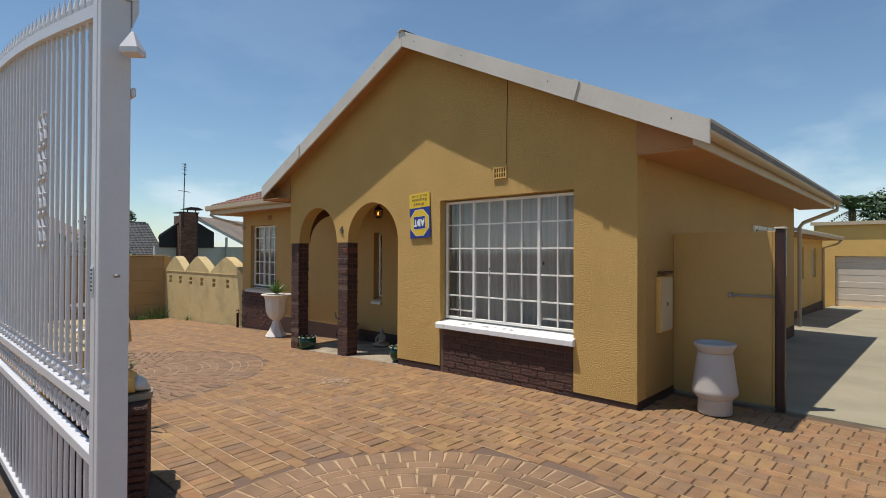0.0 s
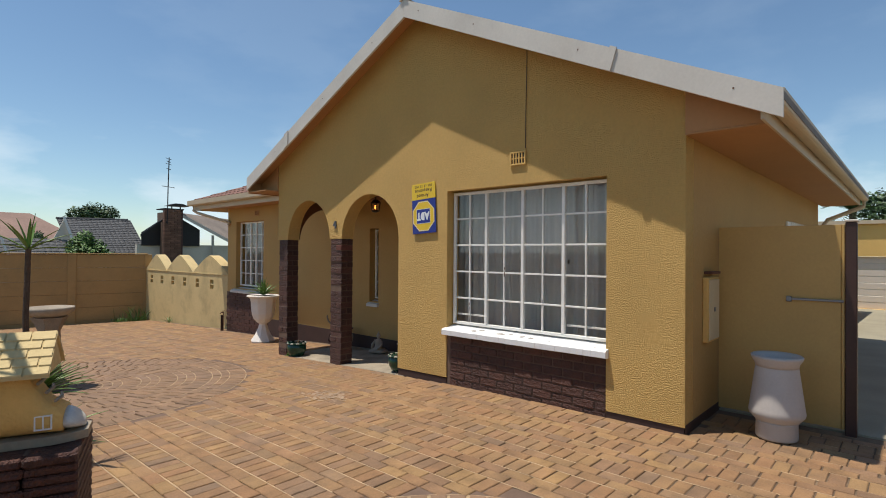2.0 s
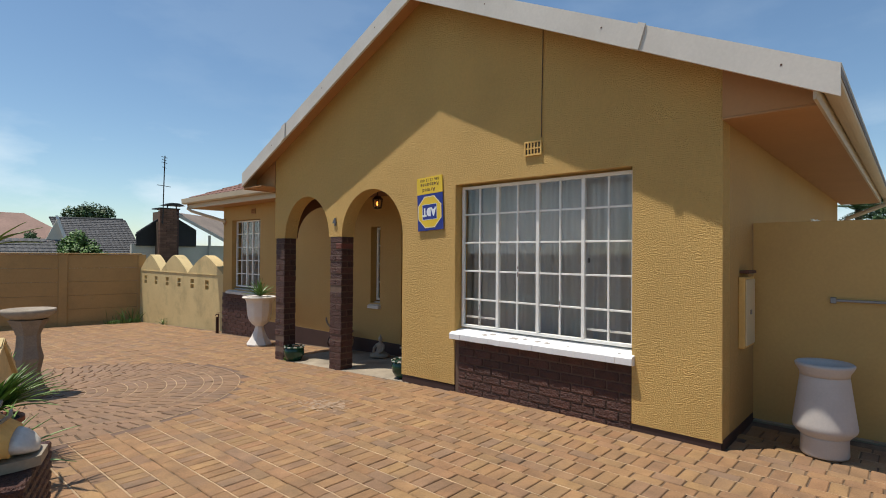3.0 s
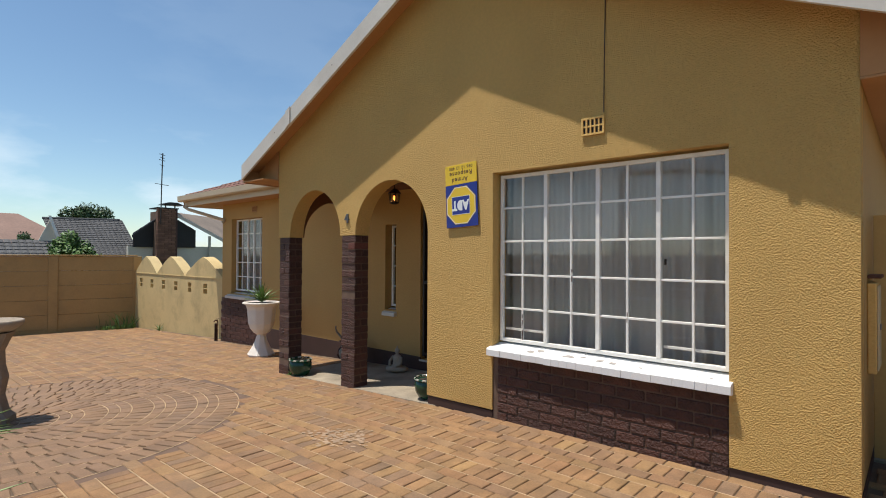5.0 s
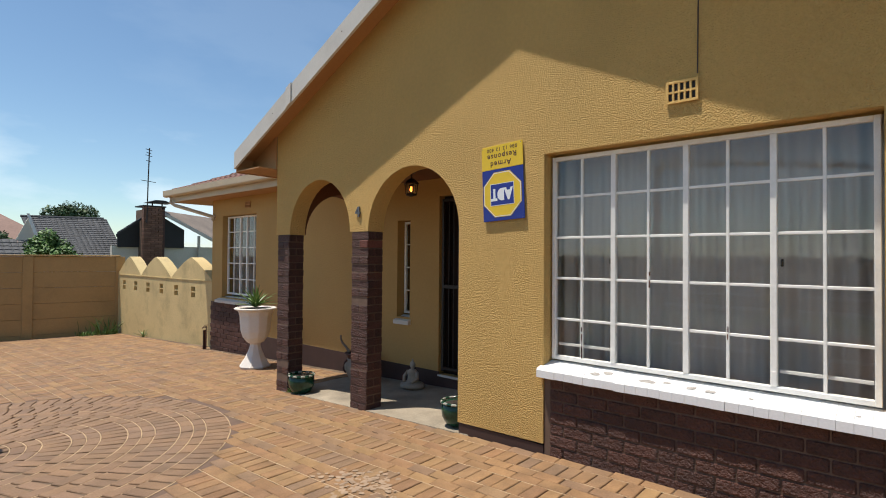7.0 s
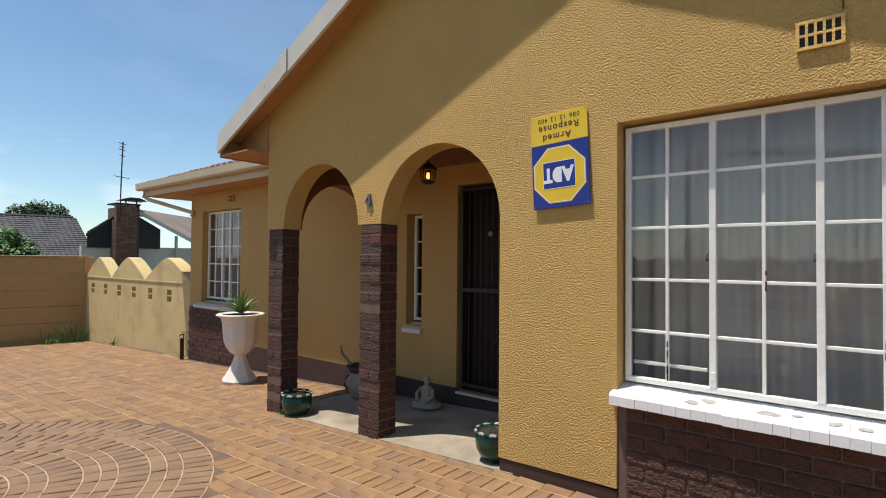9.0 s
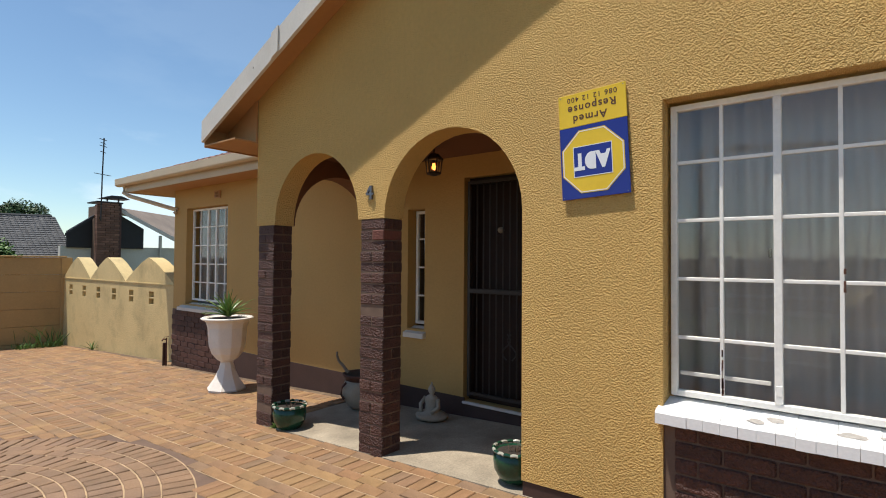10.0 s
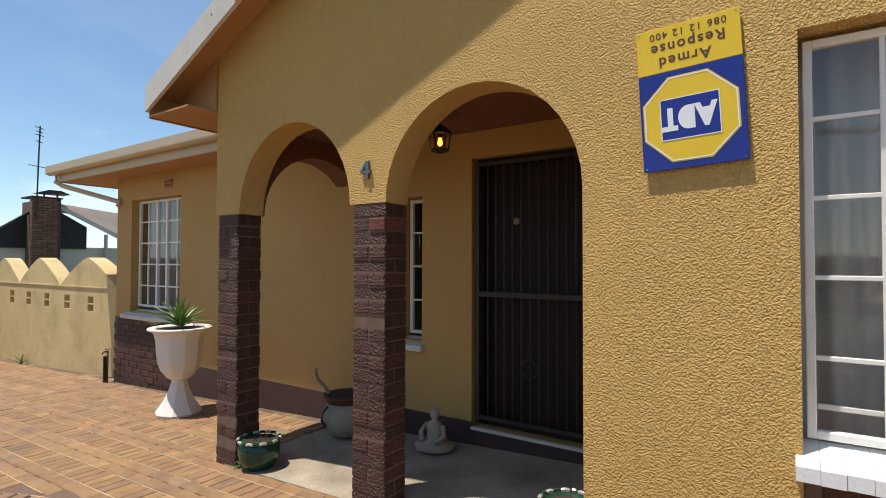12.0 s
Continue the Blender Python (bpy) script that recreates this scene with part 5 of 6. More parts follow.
part("slot", box((-0.26, -0.155, 0.352), (-0.10, -0.140, 0.375), 0.003), M_BLACK, shoe, "dark letter slot")
for q in range(4):
    part("lace", tube([(0.02 + q * 0.035, -0.09, 0.335 - q * 0.045), (0.035 + q * 0.035, 0.0, 0.345 - q * 0.048), (0.02 + q * 0.035, 0.09, 0.335 - q * 0.045)], 0.008, 6), M_TOE, shoe, "white moulded lace")
# gable roof with shingles
rx0, rx1, ridge, eav, hw = -0.38, 0.12, 0.53, 0.355, 0.215
for s in (-1, 1):
    bm = plate([(0, ridge), (s * hw, eav), (s * hw, eav - 0.015), (0, ridge - 0.018)], [], lambda u, v, d: (rx0 + d, u, v), rx1 - rx0)
    part("roof_slab", bm, M_WALL_OLD, shoe)
    for r in range(5):
        t0, t1 = r / 5, (r + 1) / 5 + 0.03
        t1 = min(t1, 1.02)
        nsh = 5
        for c in range(nsh + (r % 2)):
            w_ = (rx1 - rx0) / nsh
            xa = max(rx0, rx0 + (c - 0.5 * (r % 2)) * w_ + 0.004)
            xb = min(rx1, rx0 + (c + 1 - 0.5 * (r % 2)) * w_ - 0.004)
            ya, za, yb, zb_ = s * hw * t0, ridge + (eav - ridge) * t0, s * hw * t1, ridge + (eav - ridge) * t1
            bm = plate([(ya, za + 0.003), (yb, zb_ + 0.012), (yb, zb_ + 0.003), (ya, za + 0.0005)], [], lambda u, v, d: (xa + d, u, v), xb - xa)
            part("shingle", bm, M_WALL_OLD, shoe)
part("gable", plate([(-hw + 0.04, eav - 0.01), (hw - 0.04, eav - 0.01), (0, ridge - 0.02)], [], lambda u, v, d: (rx1 - 0.03 + d, u, v), 0.02), M_WALL_OLD, shoe, "ochre gable end")
n4 = plate([(-0.03, -0.008), (-0.03, 0.004), (-0.002, 0.035), (0.008, 0.035), (0.008, 0.004), (0.018, 0.004), (0.018, -0.008), (0.008, -0.008), (0.008, -0.022), (-0.004, -0.022), (-0.004, -0.008)], [[(-0.018, 0.004), (-0.004, 0.004), (-0.004, 0.02)]], lambda u, v, d: (u, v, d), 0.006)
o = part("numeral", n4, M_SILL, shoe, "white numeral four")
o.matrix_local = Matrix.Translation((-0.13, -0.115, 0.478)) @ pose(0, 0, 0, 38, 0, 0)

# ---- garden bed plants ----
yp = thing("potted_yucca", "terracotta pot full of long narrow green yucca leaves", "plant", (-0.60, 7.45, gz(7.45)))
part("pot", lathe([(0.13, 0), (0.18, 0.30), (0.195, 0.302), (0.195, 0.34), (0.175, 0.34), (0.16, 0.30)], 28), M_TERRA, yp)
part("soil", lathe([(0.03, 0.33), (0.168, 0.325)], 16), M_POTSOIL, yp)
spiky(yp, (0, 0, 0.38), 170, 0.56, 62, 21, M_LEAF, width=0.017, droop=0.26)
yt = thing("yucca_tree", "slender brown-stemmed yucca with a rosette of pointed leaves", "tree", (-0.70, 6.85, gz(6.85)))
part("trunk", tube([(0, 0, 0), (0.01, 0, 0.5), (-0.01, 0.01, 1.1), (0.0, 0.0, 1.62)], 0.024, 10, 0.75), M_BARK, yt)
spiky(yt, (0, 0, 1.60), 15, 0.36, 88, 31, M_LEAF, width=0.014, droop=0.15)
spiky(yt, (0, 0, 0.15), 40, 0.55, 70, 33, M_LEAF_PALE, width=0.018, droop=0.2)
for k, (x, y) in enumerate(((-1.1, 7.3), (-1.6, 8.2))):
    g = thing("garden_yucca", "clump of pale green sword-shaped leaves in the bed", "plant", (x, y, gz(y)))
    spiky(g, (0, 0, 0.0), 40, 0.6, 75, 40 + k, M_LEAF_PALE, width=0.02, droop=0.2)

# weeds along the foot of the boundary wall
wr = random.Random(9)
wk = thing("wall_weeds", "green and dry weeds growing at the foot of the boundary wall", "plant", (0, 0, 0), kind="stuff")
bm = bmesh.new()
for i in range(500):
    t_ = wr.random()
    x = 4.35 - 0.75 * t_ * t_ + wr.gauss(0, 0.04)
    y = 20.02 + 0.24 * (4.4 - x) + wr.uniform(-0.18, 0.1)
    L = wr.uniform(0.05, 0.15) if wr.random() > 0.08 else wr.uniform(0.2, 0.6)
    b = Vector((x, y, gz(y) - 0.005))
    tip = b + Vector((wr.gauss(0, 0.4) * L, wr.gauss(0, 0.4) * L, L))
    m_ = (b + tip) / 2 + Vector((0, 0, 0.15 * L))
    s = Vector((wr.uniform(-1, 1), wr.uniform(-1, 1), 0)) * 0.012
    q = [bm.verts.new(p) for p in (b - s * 0.3, b + s * 0.3, m_ + s, tip, m_ - s)]
    bm.faces.new(q)
part("blades", bm, M_SHRUB, wk)["kind"] = "stuff"
wk2 = thing("corner_weed", "thin dry weed at the screen wall", "plant", (4.50, 18.3, gz(18.3)))
spiky(wk2, (0, 0, 0), 14, 0.28, 60, 51, M_LEAF, width=0.008)

# ---- open white gate leaf ----
gt = thing("driveway_gate", "white painted steel driveway gate with scrolls and spikes, open", "gate", (-1.405, 3.565, 0))
GL = 3.5
arch_z = lambda y: 2.44 + 0.44 * math.sin(min(y / GL, 1) * math.pi / 2)
part("stile", box((-0.03, 0.0, 0.02), (0.03, 0.06, 2.52), 0.004), M_GATE, gt)
part("end_stile", box((-0.03, GL - 0.06, 0.02), (0.03, GL, 2.86), 0.004), M_GATE, gt)
part("lock_box", box((-0.028, -0.042, 0.05), (0.072, -0.001, 2.46), 0.004), M_GATE, gt, "boxed meeting post")
part("stop_block", plate([(-0.02, 2.461), (0.095, 2.461), (0.095, 2.54), (-0.02, 2.56)], [], lambda u, v, d: (u, -0.05 + d, v), 0.055), M_GATE, gt)
part("stop_block", plate([(0.073, 2.36), (0.095, 2.42), (0.095, 2.46), (0.073, 2.46)], [], lambda u, v, d: (u, -0.05 + d, v), 0.055), M_GATE, gt)
part("stop_block", box((0.073, -0.05, 2.10), (0.088, 0.005, 2.135), 0.004), M_GATE, gt)
part("finial", lathe([(0.045, 0.0), (0.045, 0.02), (0.006, 0.085)], 4, (0.06, -0.10, 2.24)), M_GATE, gt)
n = 24
rail_y = [0.06 + (GL - 0.12) * i / n for i in range(n + 1)]
bm = plate([(y, arch_z(y)) for y in rail_y] + [(y, arch_z(y) - 0.05) for y in reversed(rail_y)], [], lambda u, v, d: (-0.025 + d, u, v), 0.05)
part("arched_rail", bm, M_GATE, gt)
for z in (0.90, 0.70, 0.10):
    part("rail", box((-0.022, 0.06, z), (0.022, GL - 0.06, z + 0.045), 0.003), M_GATE, gt)
bars = 30
for i in range(bars):
    y = 0.115 + (GL - 0.23) * i / (bars - 1)
    part("bar", tube([(0, y, 0.945), (0, y, arch_z(y) - 0.045)], 0.009, 8), M_GATE, gt)
    part("lower_bar", tube([(0, y, 0.145), (0, y, 0.70)], 0.009, 8), M_GATE, gt)
    if i % 1 == 0:
        part("spike", lathe([(0.009, 0.0), (0.016, 0.03), (0.004, 0.09), (0.001, 0.11)], 8, (0, y, arch_z(y) + 0.0)), M_GATE, gt)
        part("collar", lathe([(0.010, 0), (0.020, 0.015), (0.020, 0.03), (0.010, 0.05), (0.018, 0.07)], 8, (0, y, 0.955)), M_GATE, gt)
for i in range(40):
    y = 0.10 + (GL - 0.2) * i / 39
    pts = [(0, y + 0.028 * math.cos(a * 0.8) * (1 - a * 0.06), 0.823 + 0.05 * math.sin(a * 0.8) * (1 - a * 0.06)) for a in range(9)]
    part("scroll", tube(pts, 0.006, 6), M_GATE, gt)
for yc in (1.0, 1.10):
    bm = bmesh.new()
    for k in range(4):
        zc_ = 1.62 + k * 0.17
        add_tube(bm, [(-0.015, yc + 0.035 * math.sin(a * 0.9) * (1 - a * 0.05), zc_ + 0.085 * math.cos(a * 0.45) ) for a in range(12)], 0.007, 6)
    part("scroll", bm, M_GATE, gt, "white wrought scroll ornament")
part("maker_plate", box((-0.034, 0.012, 1.36), (-0.031, 0.045, 1.46)), M_SIGN_W, gt, "small printed label")
for q in range(6):
    part("label_bar", box((-0.0355, 0.016, 1.368 + q * 0.015), (-0.0345, 0.041, 1.374 + q * 0.015)), M_BLACK, gt)
part("bolt", lathe([(0.010, 0), (0.012, 0.008), (0.004, 0.012)], 10, (0.02, -0.08, 1.42)), M_STEEL, gt)
part("wheel", box((-0.02, 0.2, gz(3.7) - 0.0), (0.02, 0.32, 0.098), 0.01), M_STEEL, gt, "steel wheel carriage")
part("wheel", box((-0.02, GL - 0.3, gz(7.0) - 0.0), (0.02, GL - 0.18, 0.098), 0.01), M_STEEL, gt, "steel wheel carriage")


# ---- neighbours behind the wall ----
def tiles(bm, a, b, c, d, nu, nv, lift):
    """Rows of lapped tiles over the sloping quad a-b (eave) to d-c (ridge)."""
    a, b, c, d = map(Vector, (a, b, c, d))
    nrm = (b - a).cross(d - a).normalized()
    if nrm.z < 0:
        nrm = -nrm
    for j in range(nv):
        v0, v1 = j / nv, (j + 1.08) / nv
        v1 = min(v1, 1.0)
        for i in range(nu):
            u0, u1 = i / nu, (i + 0.97) / nu
            def P(u, v):
                return (a.lerp(b, u)).lerp(d.lerp(c, u), v)
            um = (u0 + u1) / 2
            q = [P(u0, v0) + nrm * lift * 1.6, P(um, v0) + nrm * lift * 2.4, P(u1, v0) + nrm * lift * 1.2, P(u1, v1) + nrm * 0.2 * lift, P(um, v1) + nrm * lift, P(u0, v1) + nrm * 0.4 * lift]
            vs = [bm.verts.new(p) for p in q]
            lo = [bm.verts.new(P(u0, v0)), bm.verts.new(P(u1, v0))]
            bm.faces.new((vs[0], vs[1], vs[4], vs[5]))
            bm.faces.new((vs[1], vs[2], vs[3], vs[4]))
            bm.faces.new((lo[0], lo[1], vs[2], vs[1], vs[0]))


def mono(u, v):
    """Scale a place seen at a distance of thirty metres to the neighbours' own depth."""
    return 0.829 * u - 0.096, 0.829 * v + 0.243


NY = 25.5
bh = thing("neighbour_house", "house with black boarded gable, brick chimney and grey roof", "house")
ax, az = 7.25, 3.16
part("wall", box((5.95, NY + 0.2, -1.0), (13.0, NY + 0.4, 1.75)), M_FARWALL, bh, "off-white plastered wall")
part("gable_board", plate([(6.1, 1.70), (8.45, 1.70), (8.45, 2.42), (ax, az - 0.05), (6.1, 2.24)], [], lambda u, v, d: (u, NY + 0.12 + d, v), 0.07), M_BLACK, bh, "black timber boarding")
part("barge_board", plate([(6.0, 2.16), (ax, az), (ax, az - 0.10), (6.0, 2.06)], [], lambda u, v, d: (u, NY - 0.1 + d, v), 0.06), M_BLACK, bh, "dark barge board")
part("barge_board", plate([(ax + 0.3, az - 0.06), (9.9, 1.92), (9.9, 1.78), (ax + 0.3, az - 0.19)], [], lambda u, v, d: (u, NY - 0.1 + d, v), 0.06), M_BARGE, bh)
bm = bmesh.new()
vs = [bm.verts.new(p) for p in ((ax, NY - 0.08, az - 0.02), (12.4, NY - 0.08, 0.80), (15.0, NY + 6, 3.15), (ax + 2.2, NY + 6, 3.3))]
bm.faces.new(vs)
part("roof", bm, M_ROOF_BROWN, bh, "brown-grey roof sheets")
part("wall", box((9.0, NY + 0.05, -1), (9.06, NY + 0.19, 2.2)), M_FARWALL, bh)
for z in range(26):
    for i in range(3):
        off = 0.12 if z % 2 else 0.0
        x0 = 6.81 + i * 0.26 - off * (i > 0)
        part("chimney_brick", box((max(6.81, x0) + 0.006, NY - 0.30 - rng.uniform(0, 0.02), 1.15 + z * 0.08 + 0.006), (min(7.50, x0 + 0.25), NY - 0.1, 1.15 + z * 0.08 + 0.074), 0.005), M_FARBRICK, bh)
part("chimney_core", box((6.82, NY - 0.28, -1.0), (7.52, NY + 0.5, 3.10)), M_MORTAR, bh)
# right side of the chimney in darker brick, its shade put into the colour
part("chimney_side", box((7.501, NY - 0.30, -1.0), (7.56, NY + 0.5, 3.22)), M_BRICK_SMOOTH, bh)
part("chimney_cap", box((6.79, NY - 0.33, 3.222), (7.60, NY + 0.55, 3.27), 0.01), M_BLACK, bh, "dark chimney cap")
bm = plate([(7.02, 3.40), (7.86, 3.40), (7.60, 3.50), (7.28, 3.50)], [], lambda u, v, d: (u, NY - 0.2 + d, v), 0.6)
part("cowl", bm, M_DARKSTEEL, bh, "flat metal chimney cowl")
for x in (7.2, 7.55):
    part("cowl_leg", box((x, NY, 3.272), (x + 0.04, NY + 0.04, 3.398)), M_DARKSTEEL, bh)
an = thing("tv_antenna", "thin rooftop aerial mast with short cross elements beside the chimney", "antenna", (6.90, NY - 0.38, 3.0))
part("mast", tube([(0, 0, -0.4), (0.02, 0, 1.1), (0.05, 0, 2.38)], 0.022, 6), M_DARKSTEEL, an)
for z, L in ((1.15, 0.36), (1.9, 0.12), (2.1, 0.16), (2.2, 0.12), (2.32, 0.16)):
    part("element", tube([(-L * 0.7 + 0.03, 0, z + 0.02), (L * 0.7 + 0.03, 0.0, z - 0.02)], 0.012, 5), M_DARKSTEEL, an)
part("bracket", box((-0.03, 0.02, -0.35), (0.03, 0.09, -0.28)), M_DARKSTEEL, an)

gh = thing("neighbour_house", "neighbour's house with a broad grey tiled roof and white gable trim", "house")
part("wall", box((2.0, NY + 1.6, -1.0), (6.3, NY + 6, 1.4)), M_FARWALL, gh)
bm = bmesh.new()
tiles(bm, (4.0, NY + 1.2, 1.30), (6.75, NY + 1.2, 1.30), (6.55, NY + 3.0, 2.86), (3.80, NY + 3.0, 2.80), 16, 20, 0.016)
part("roof_tiles", bm, M_TILE_GREY, gh, "grey interlocking roof tiles")["kind"] = "stuff"
bm = bmesh.new()
bm.faces.new([bm.verts.new(p) for p in ((4.0, NY + 1.22, 1.28), (6.75, NY + 1.22, 1.28), (6.55, NY + 3.02, 2.84), (3.80, NY + 3.02, 2.78))])
part("roof", bm, M_TILE_GREY, gh)
bm = bmesh.new()
tiles(bm, (1.0, NY + 1.1, 1.30), (4.0, NY + 1.1, 1.30), (3.9, NY + 1.8, 1.92), (1.0, NY + 1.8, 1.92), 14, 5, 0.018)
part("roof_tiles", bm, M_TILE_GREY, gh)["kind"] = "stuff"
part("ridge", tube([(3.78, NY + 3.0, 2.82), (6.45, NY + 3.0, 2.88)], 0.05, 6), M_TILE_GREY, gh)
part("gable", plate([(3.45, 1.9), (4.1, 1.9), (3.80, 2.72)], [], lambda u, v, d: (u, NY + 1.75 + d, v), 0.05), M_FARWALL, gh, "white gable wall")
part("barge_board", plate([(3.72, 2.84), (3.80, 2.84), (4.16, 1.75), (4.05, 1.75)], [], lambda u, v, d: (u, NY + 1.6 + d, v), 0.06), M_SILL, gh, "white barge board")
part("barge_board", plate([(1.72, 1.95), (1.80, 1.95), (2.0, 1.32), (1.92, 1.32)], [], lambda u, v, d: (u, NY + 1.0 + d, v), 0.06), M_SILL, gh)
ph = thing("neighbour_house", "distant house with a faded pink hipped roof", "house")
bm = bmesh.new()
c = [(-1.0, 33, 1.9), (6.0, 33, 1.9), (6.0, 39, 1.9), (-1.0, 39, 1.9), (4.1, 35.5, 3.35), (2.6, 35.5, 3.35)]
v = [bm.verts.new(p) for p in c]
for f in ((0, 1, 4, 5), (1, 2, 4), (2, 3, 5, 4), (3, 0, 5), (3, 2, 1, 0)):
    bm.faces.new([v[i] for i in f])
part("roof", bm, M_TILE_PINK, ph)
part("wall", box((-0.6, 33.4, -1), (5.6, 38.6, 1.88)), M_FARWALL, ph)


def crown(name, centre, radius, n, leaf, seed, material, parent, squash=0.75, clumps=9):
    """Clumps of many small leaves round limb ends."""
    r = random.Random(seed)
    cl = []
    for _ in range(clumps):
        a, e, q = r.uniform(0, 6.28), r.uniform(-0.6, 1.4), radius * r.uniform(0.25, 0.8)
        cl.append((Vector((q * math.cos(a) * math.cos(e), q * math.sin(a) * math.cos(e), q * math.sin(e) * squash)), radius * r.uniform(0.25, 0.45)))
    bm = bmesh.new()
    for i in range(n):
        c, cr = cl[i % clumps]
        d = Vector((r.gauss(0, 1), r.gauss(0, 1), r.gauss(0, 1))).normalized()
        p = Vector(centre) + c + d * cr * r.uniform(0.6, 1.08)
        t1 = Vector((r.gauss(0, 1), r.gauss(0, 1), r.gauss(0, 0.6))).normalized()
        t2 = t1.cross(d + Vector((0, 0, 0.5))).normalized()
        L = leaf * r.uniform(0.6, 1.3)
        bm.faces.new([bm.verts.new(q) for q in (p - t1 * L, p + t2 * L * 0.45, p + t1 * L, p - t2 * L * 0.45)])
    return part(name, bm, material, parent)


def tree(at, h, radius, n, leaf, seed, label, material=M_TREE):
    t = thing("tree", label, "tree", at)
    r = random.Random(seed)
    part("trunk", tube([(0, 0, 0), (0.05 * h, 0, 0.35 * h), (0.02 * h, 0.03 * h, 0.7 * h)], 0.045 * h, 8, 0.5), M_BARK, t)
    for k in range(5):
        a = k * 1.26 + r.uniform(-0.3, 0.3)
        part("limb", tube([(0.03 * h, 0, 0.45 * h), (radius * 0.4 * math.cos(a), radius * 0.4 * math.sin(a), 0.7 * h), (radius * 0.7 * math.cos(a), radius * 0.7 * math.sin(a), 0.9 * h)], 0.018 * h, 6, 0.4), M_BARK, t)
    crown("crown", (0, 0, h * 0.92), radius, n, leaf, seed, material, t)
    return t


tree((8.4, 41.0, -1.0), 4.6, 1.75, 6000, 0.10, 61, "round-headed green tree showing above the neighbours' roofs")
tree((3.35, 22.6, -0.8), 2.3, 0.95, 5000, 0.06, 62, "dense bright green shrub rising just behind the boundary wall", M_SHRUB)
tree((1.2, 26.2, -0.8), 2.1, 0.6, 1800, 0.055, 65, "small green shrub beside the neighbour's roof")
tree((3.6, 31.0, -0.8), 2.9, 0.5, 1500, 0.06, 66, "small green shrub behind the neighbour's gable")
tree((44.0, 2.0, -0.8), 4.6, 3.0, 6000, 0.20, 63, "broad green tree beyond the garage roof")
tree((50.0, -4.0, -0.8), 5.0, 4.0, 6000, 0.24, 64, "broad green tree beyond the garage roof")
palm = thing("palm_tree", "palm with arching green fronds beyond the garage", "tree", (36.0, 4.7, -0.6))
part("trunk", tube([(0, 0, 0), (0.1, 0.0, 2.0), (0.0, 0.0, 4.7)], 0.22, 10, 0.8), M_BARK, palm)
pr = random.Random(5)
for i in range(30):
    az = i * 2.399
    el = radians(pr.uniform(-25, 75))
    bm = bmesh.new()
    d = Vector((math.cos(az) * math.cos(el), math.sin(az) * math.cos(el), math.sin(el)))
    s = Vector((-math.sin(az), math.cos(az), 0))
    for k in range(14):
        t_ = k / 13
        p = d * 1.7 * t_ - Vector((0, 0, 0.75 * t_ * t_))
        for sg_ in (-1, 1):
            tip = p + s * sg_ * 0.42 * math.sin(math.pi * (0.15 + 0.8 * t_)) + d * 0.2 - Vector((0, 0, 0.12))
            bm.faces.new([bm.verts.new(q) for q in (p, p + d * 0.06, tip, p - d * 0.02)])
    o = part("frond", bm, M_TREE, palm)
    o.location = (0, 0, 4.7)


# ---- clay pavers ----
GAP = 0.009
CIRCLES = [((0.0, 9.9), 2.28), ((-0.08, 3.25), 1.46)]


def paver_verts(lx, ly, lz=0.05):
    b = 0.005
    o = [(-lx / 2, -ly / 2), (lx / 2, -ly / 2), (lx / 2, ly / 2), (-lx / 2, ly / 2)]
    t = [(-lx / 2 + b, -ly / 2 + b), (lx / 2 - b, -ly / 2 + b), (lx / 2 - b, ly / 2 - b), (-lx / 2 + b, ly / 2 - b)]
    return [(x, y, -lz) for x, y in o] + [(x, y, -b) for x, y in o] + [(x, y, 0.0) for x, y in t]


PFACES = [(8, 9, 10, 11)] + [(4 + i, 4 + (i + 1) % 4, 8 + (i + 1) % 4, 8 + i) for i in range(4)] + [(i, (i + 1) % 4, 4 + (i + 1) % 4, 4 + i) for i in range(4)]
spots = []  # x, y, turn in degrees, length, width
pr = random.Random(12)


def inside(x, y):
    if x < -5.6 or y < -3.2 or y > 20.35 + 0.23 * (4.6 - x) - 0.12:
        return False
    if y < 3.42:
        return x < 4.12
    if y < 10.16 and y > 6.93:
        return x < XF - 0.01 if y < 9.9 else x < 4.40
    if y < 6.95:
        return x < XF - 0.01
    if y < 14.75:
        return x < 4.43
    return x < 4.58 - 0.02 * (y - 14.8)


def in_circle(x, y, m=0.0):
    return any((x - c[0]) ** 2 + (y - c[1]) ** 2 < (r + m) ** 2 for c, r in CIRCLES)


def bed(x, y):
    """The planted bed with the letter box and the yuccas."""
    return x < -0.62 - 0.25 * (y - 5.0) ** 2 / 6 and 4.9 < y < 9.0


# bands parallel to the front: one soldier course, then two stretcher courses
P = 0.200 + 2 * 0.100 + 3 * GAP
k0 = -16
for k in range(k0, 12):
    x0 = 0.325 + k * P
    skew = 0.0
    ny = int(26 / 0.108)
    for i in range(ny):
        y = -3.2 + i * 0.108 + (0.03 if k % 2 else 0.0)
        spots.append((x0 + 0.1, y, 0.0, 0.200, 0.099))
    for q in (0, 1):
        xr = x0 + 0.2 + GAP + 0.05 + q * (0.100 + GAP)
        for i in range(int(26 / 0.208)):
            y = -3.2 + i * 0.208 + (0.104 if q else 0.0) + 0.05 * (k % 3)
            spots.append((xr, y, 90.0, 0.197, 0.100))
spots = [s for s in spots if inside(s[0], s[1]) and inside(s[0] + 0.04, s[1]) and not in_circle(s[0], s[1], 0.07) and not bed(s[0], s[1])]
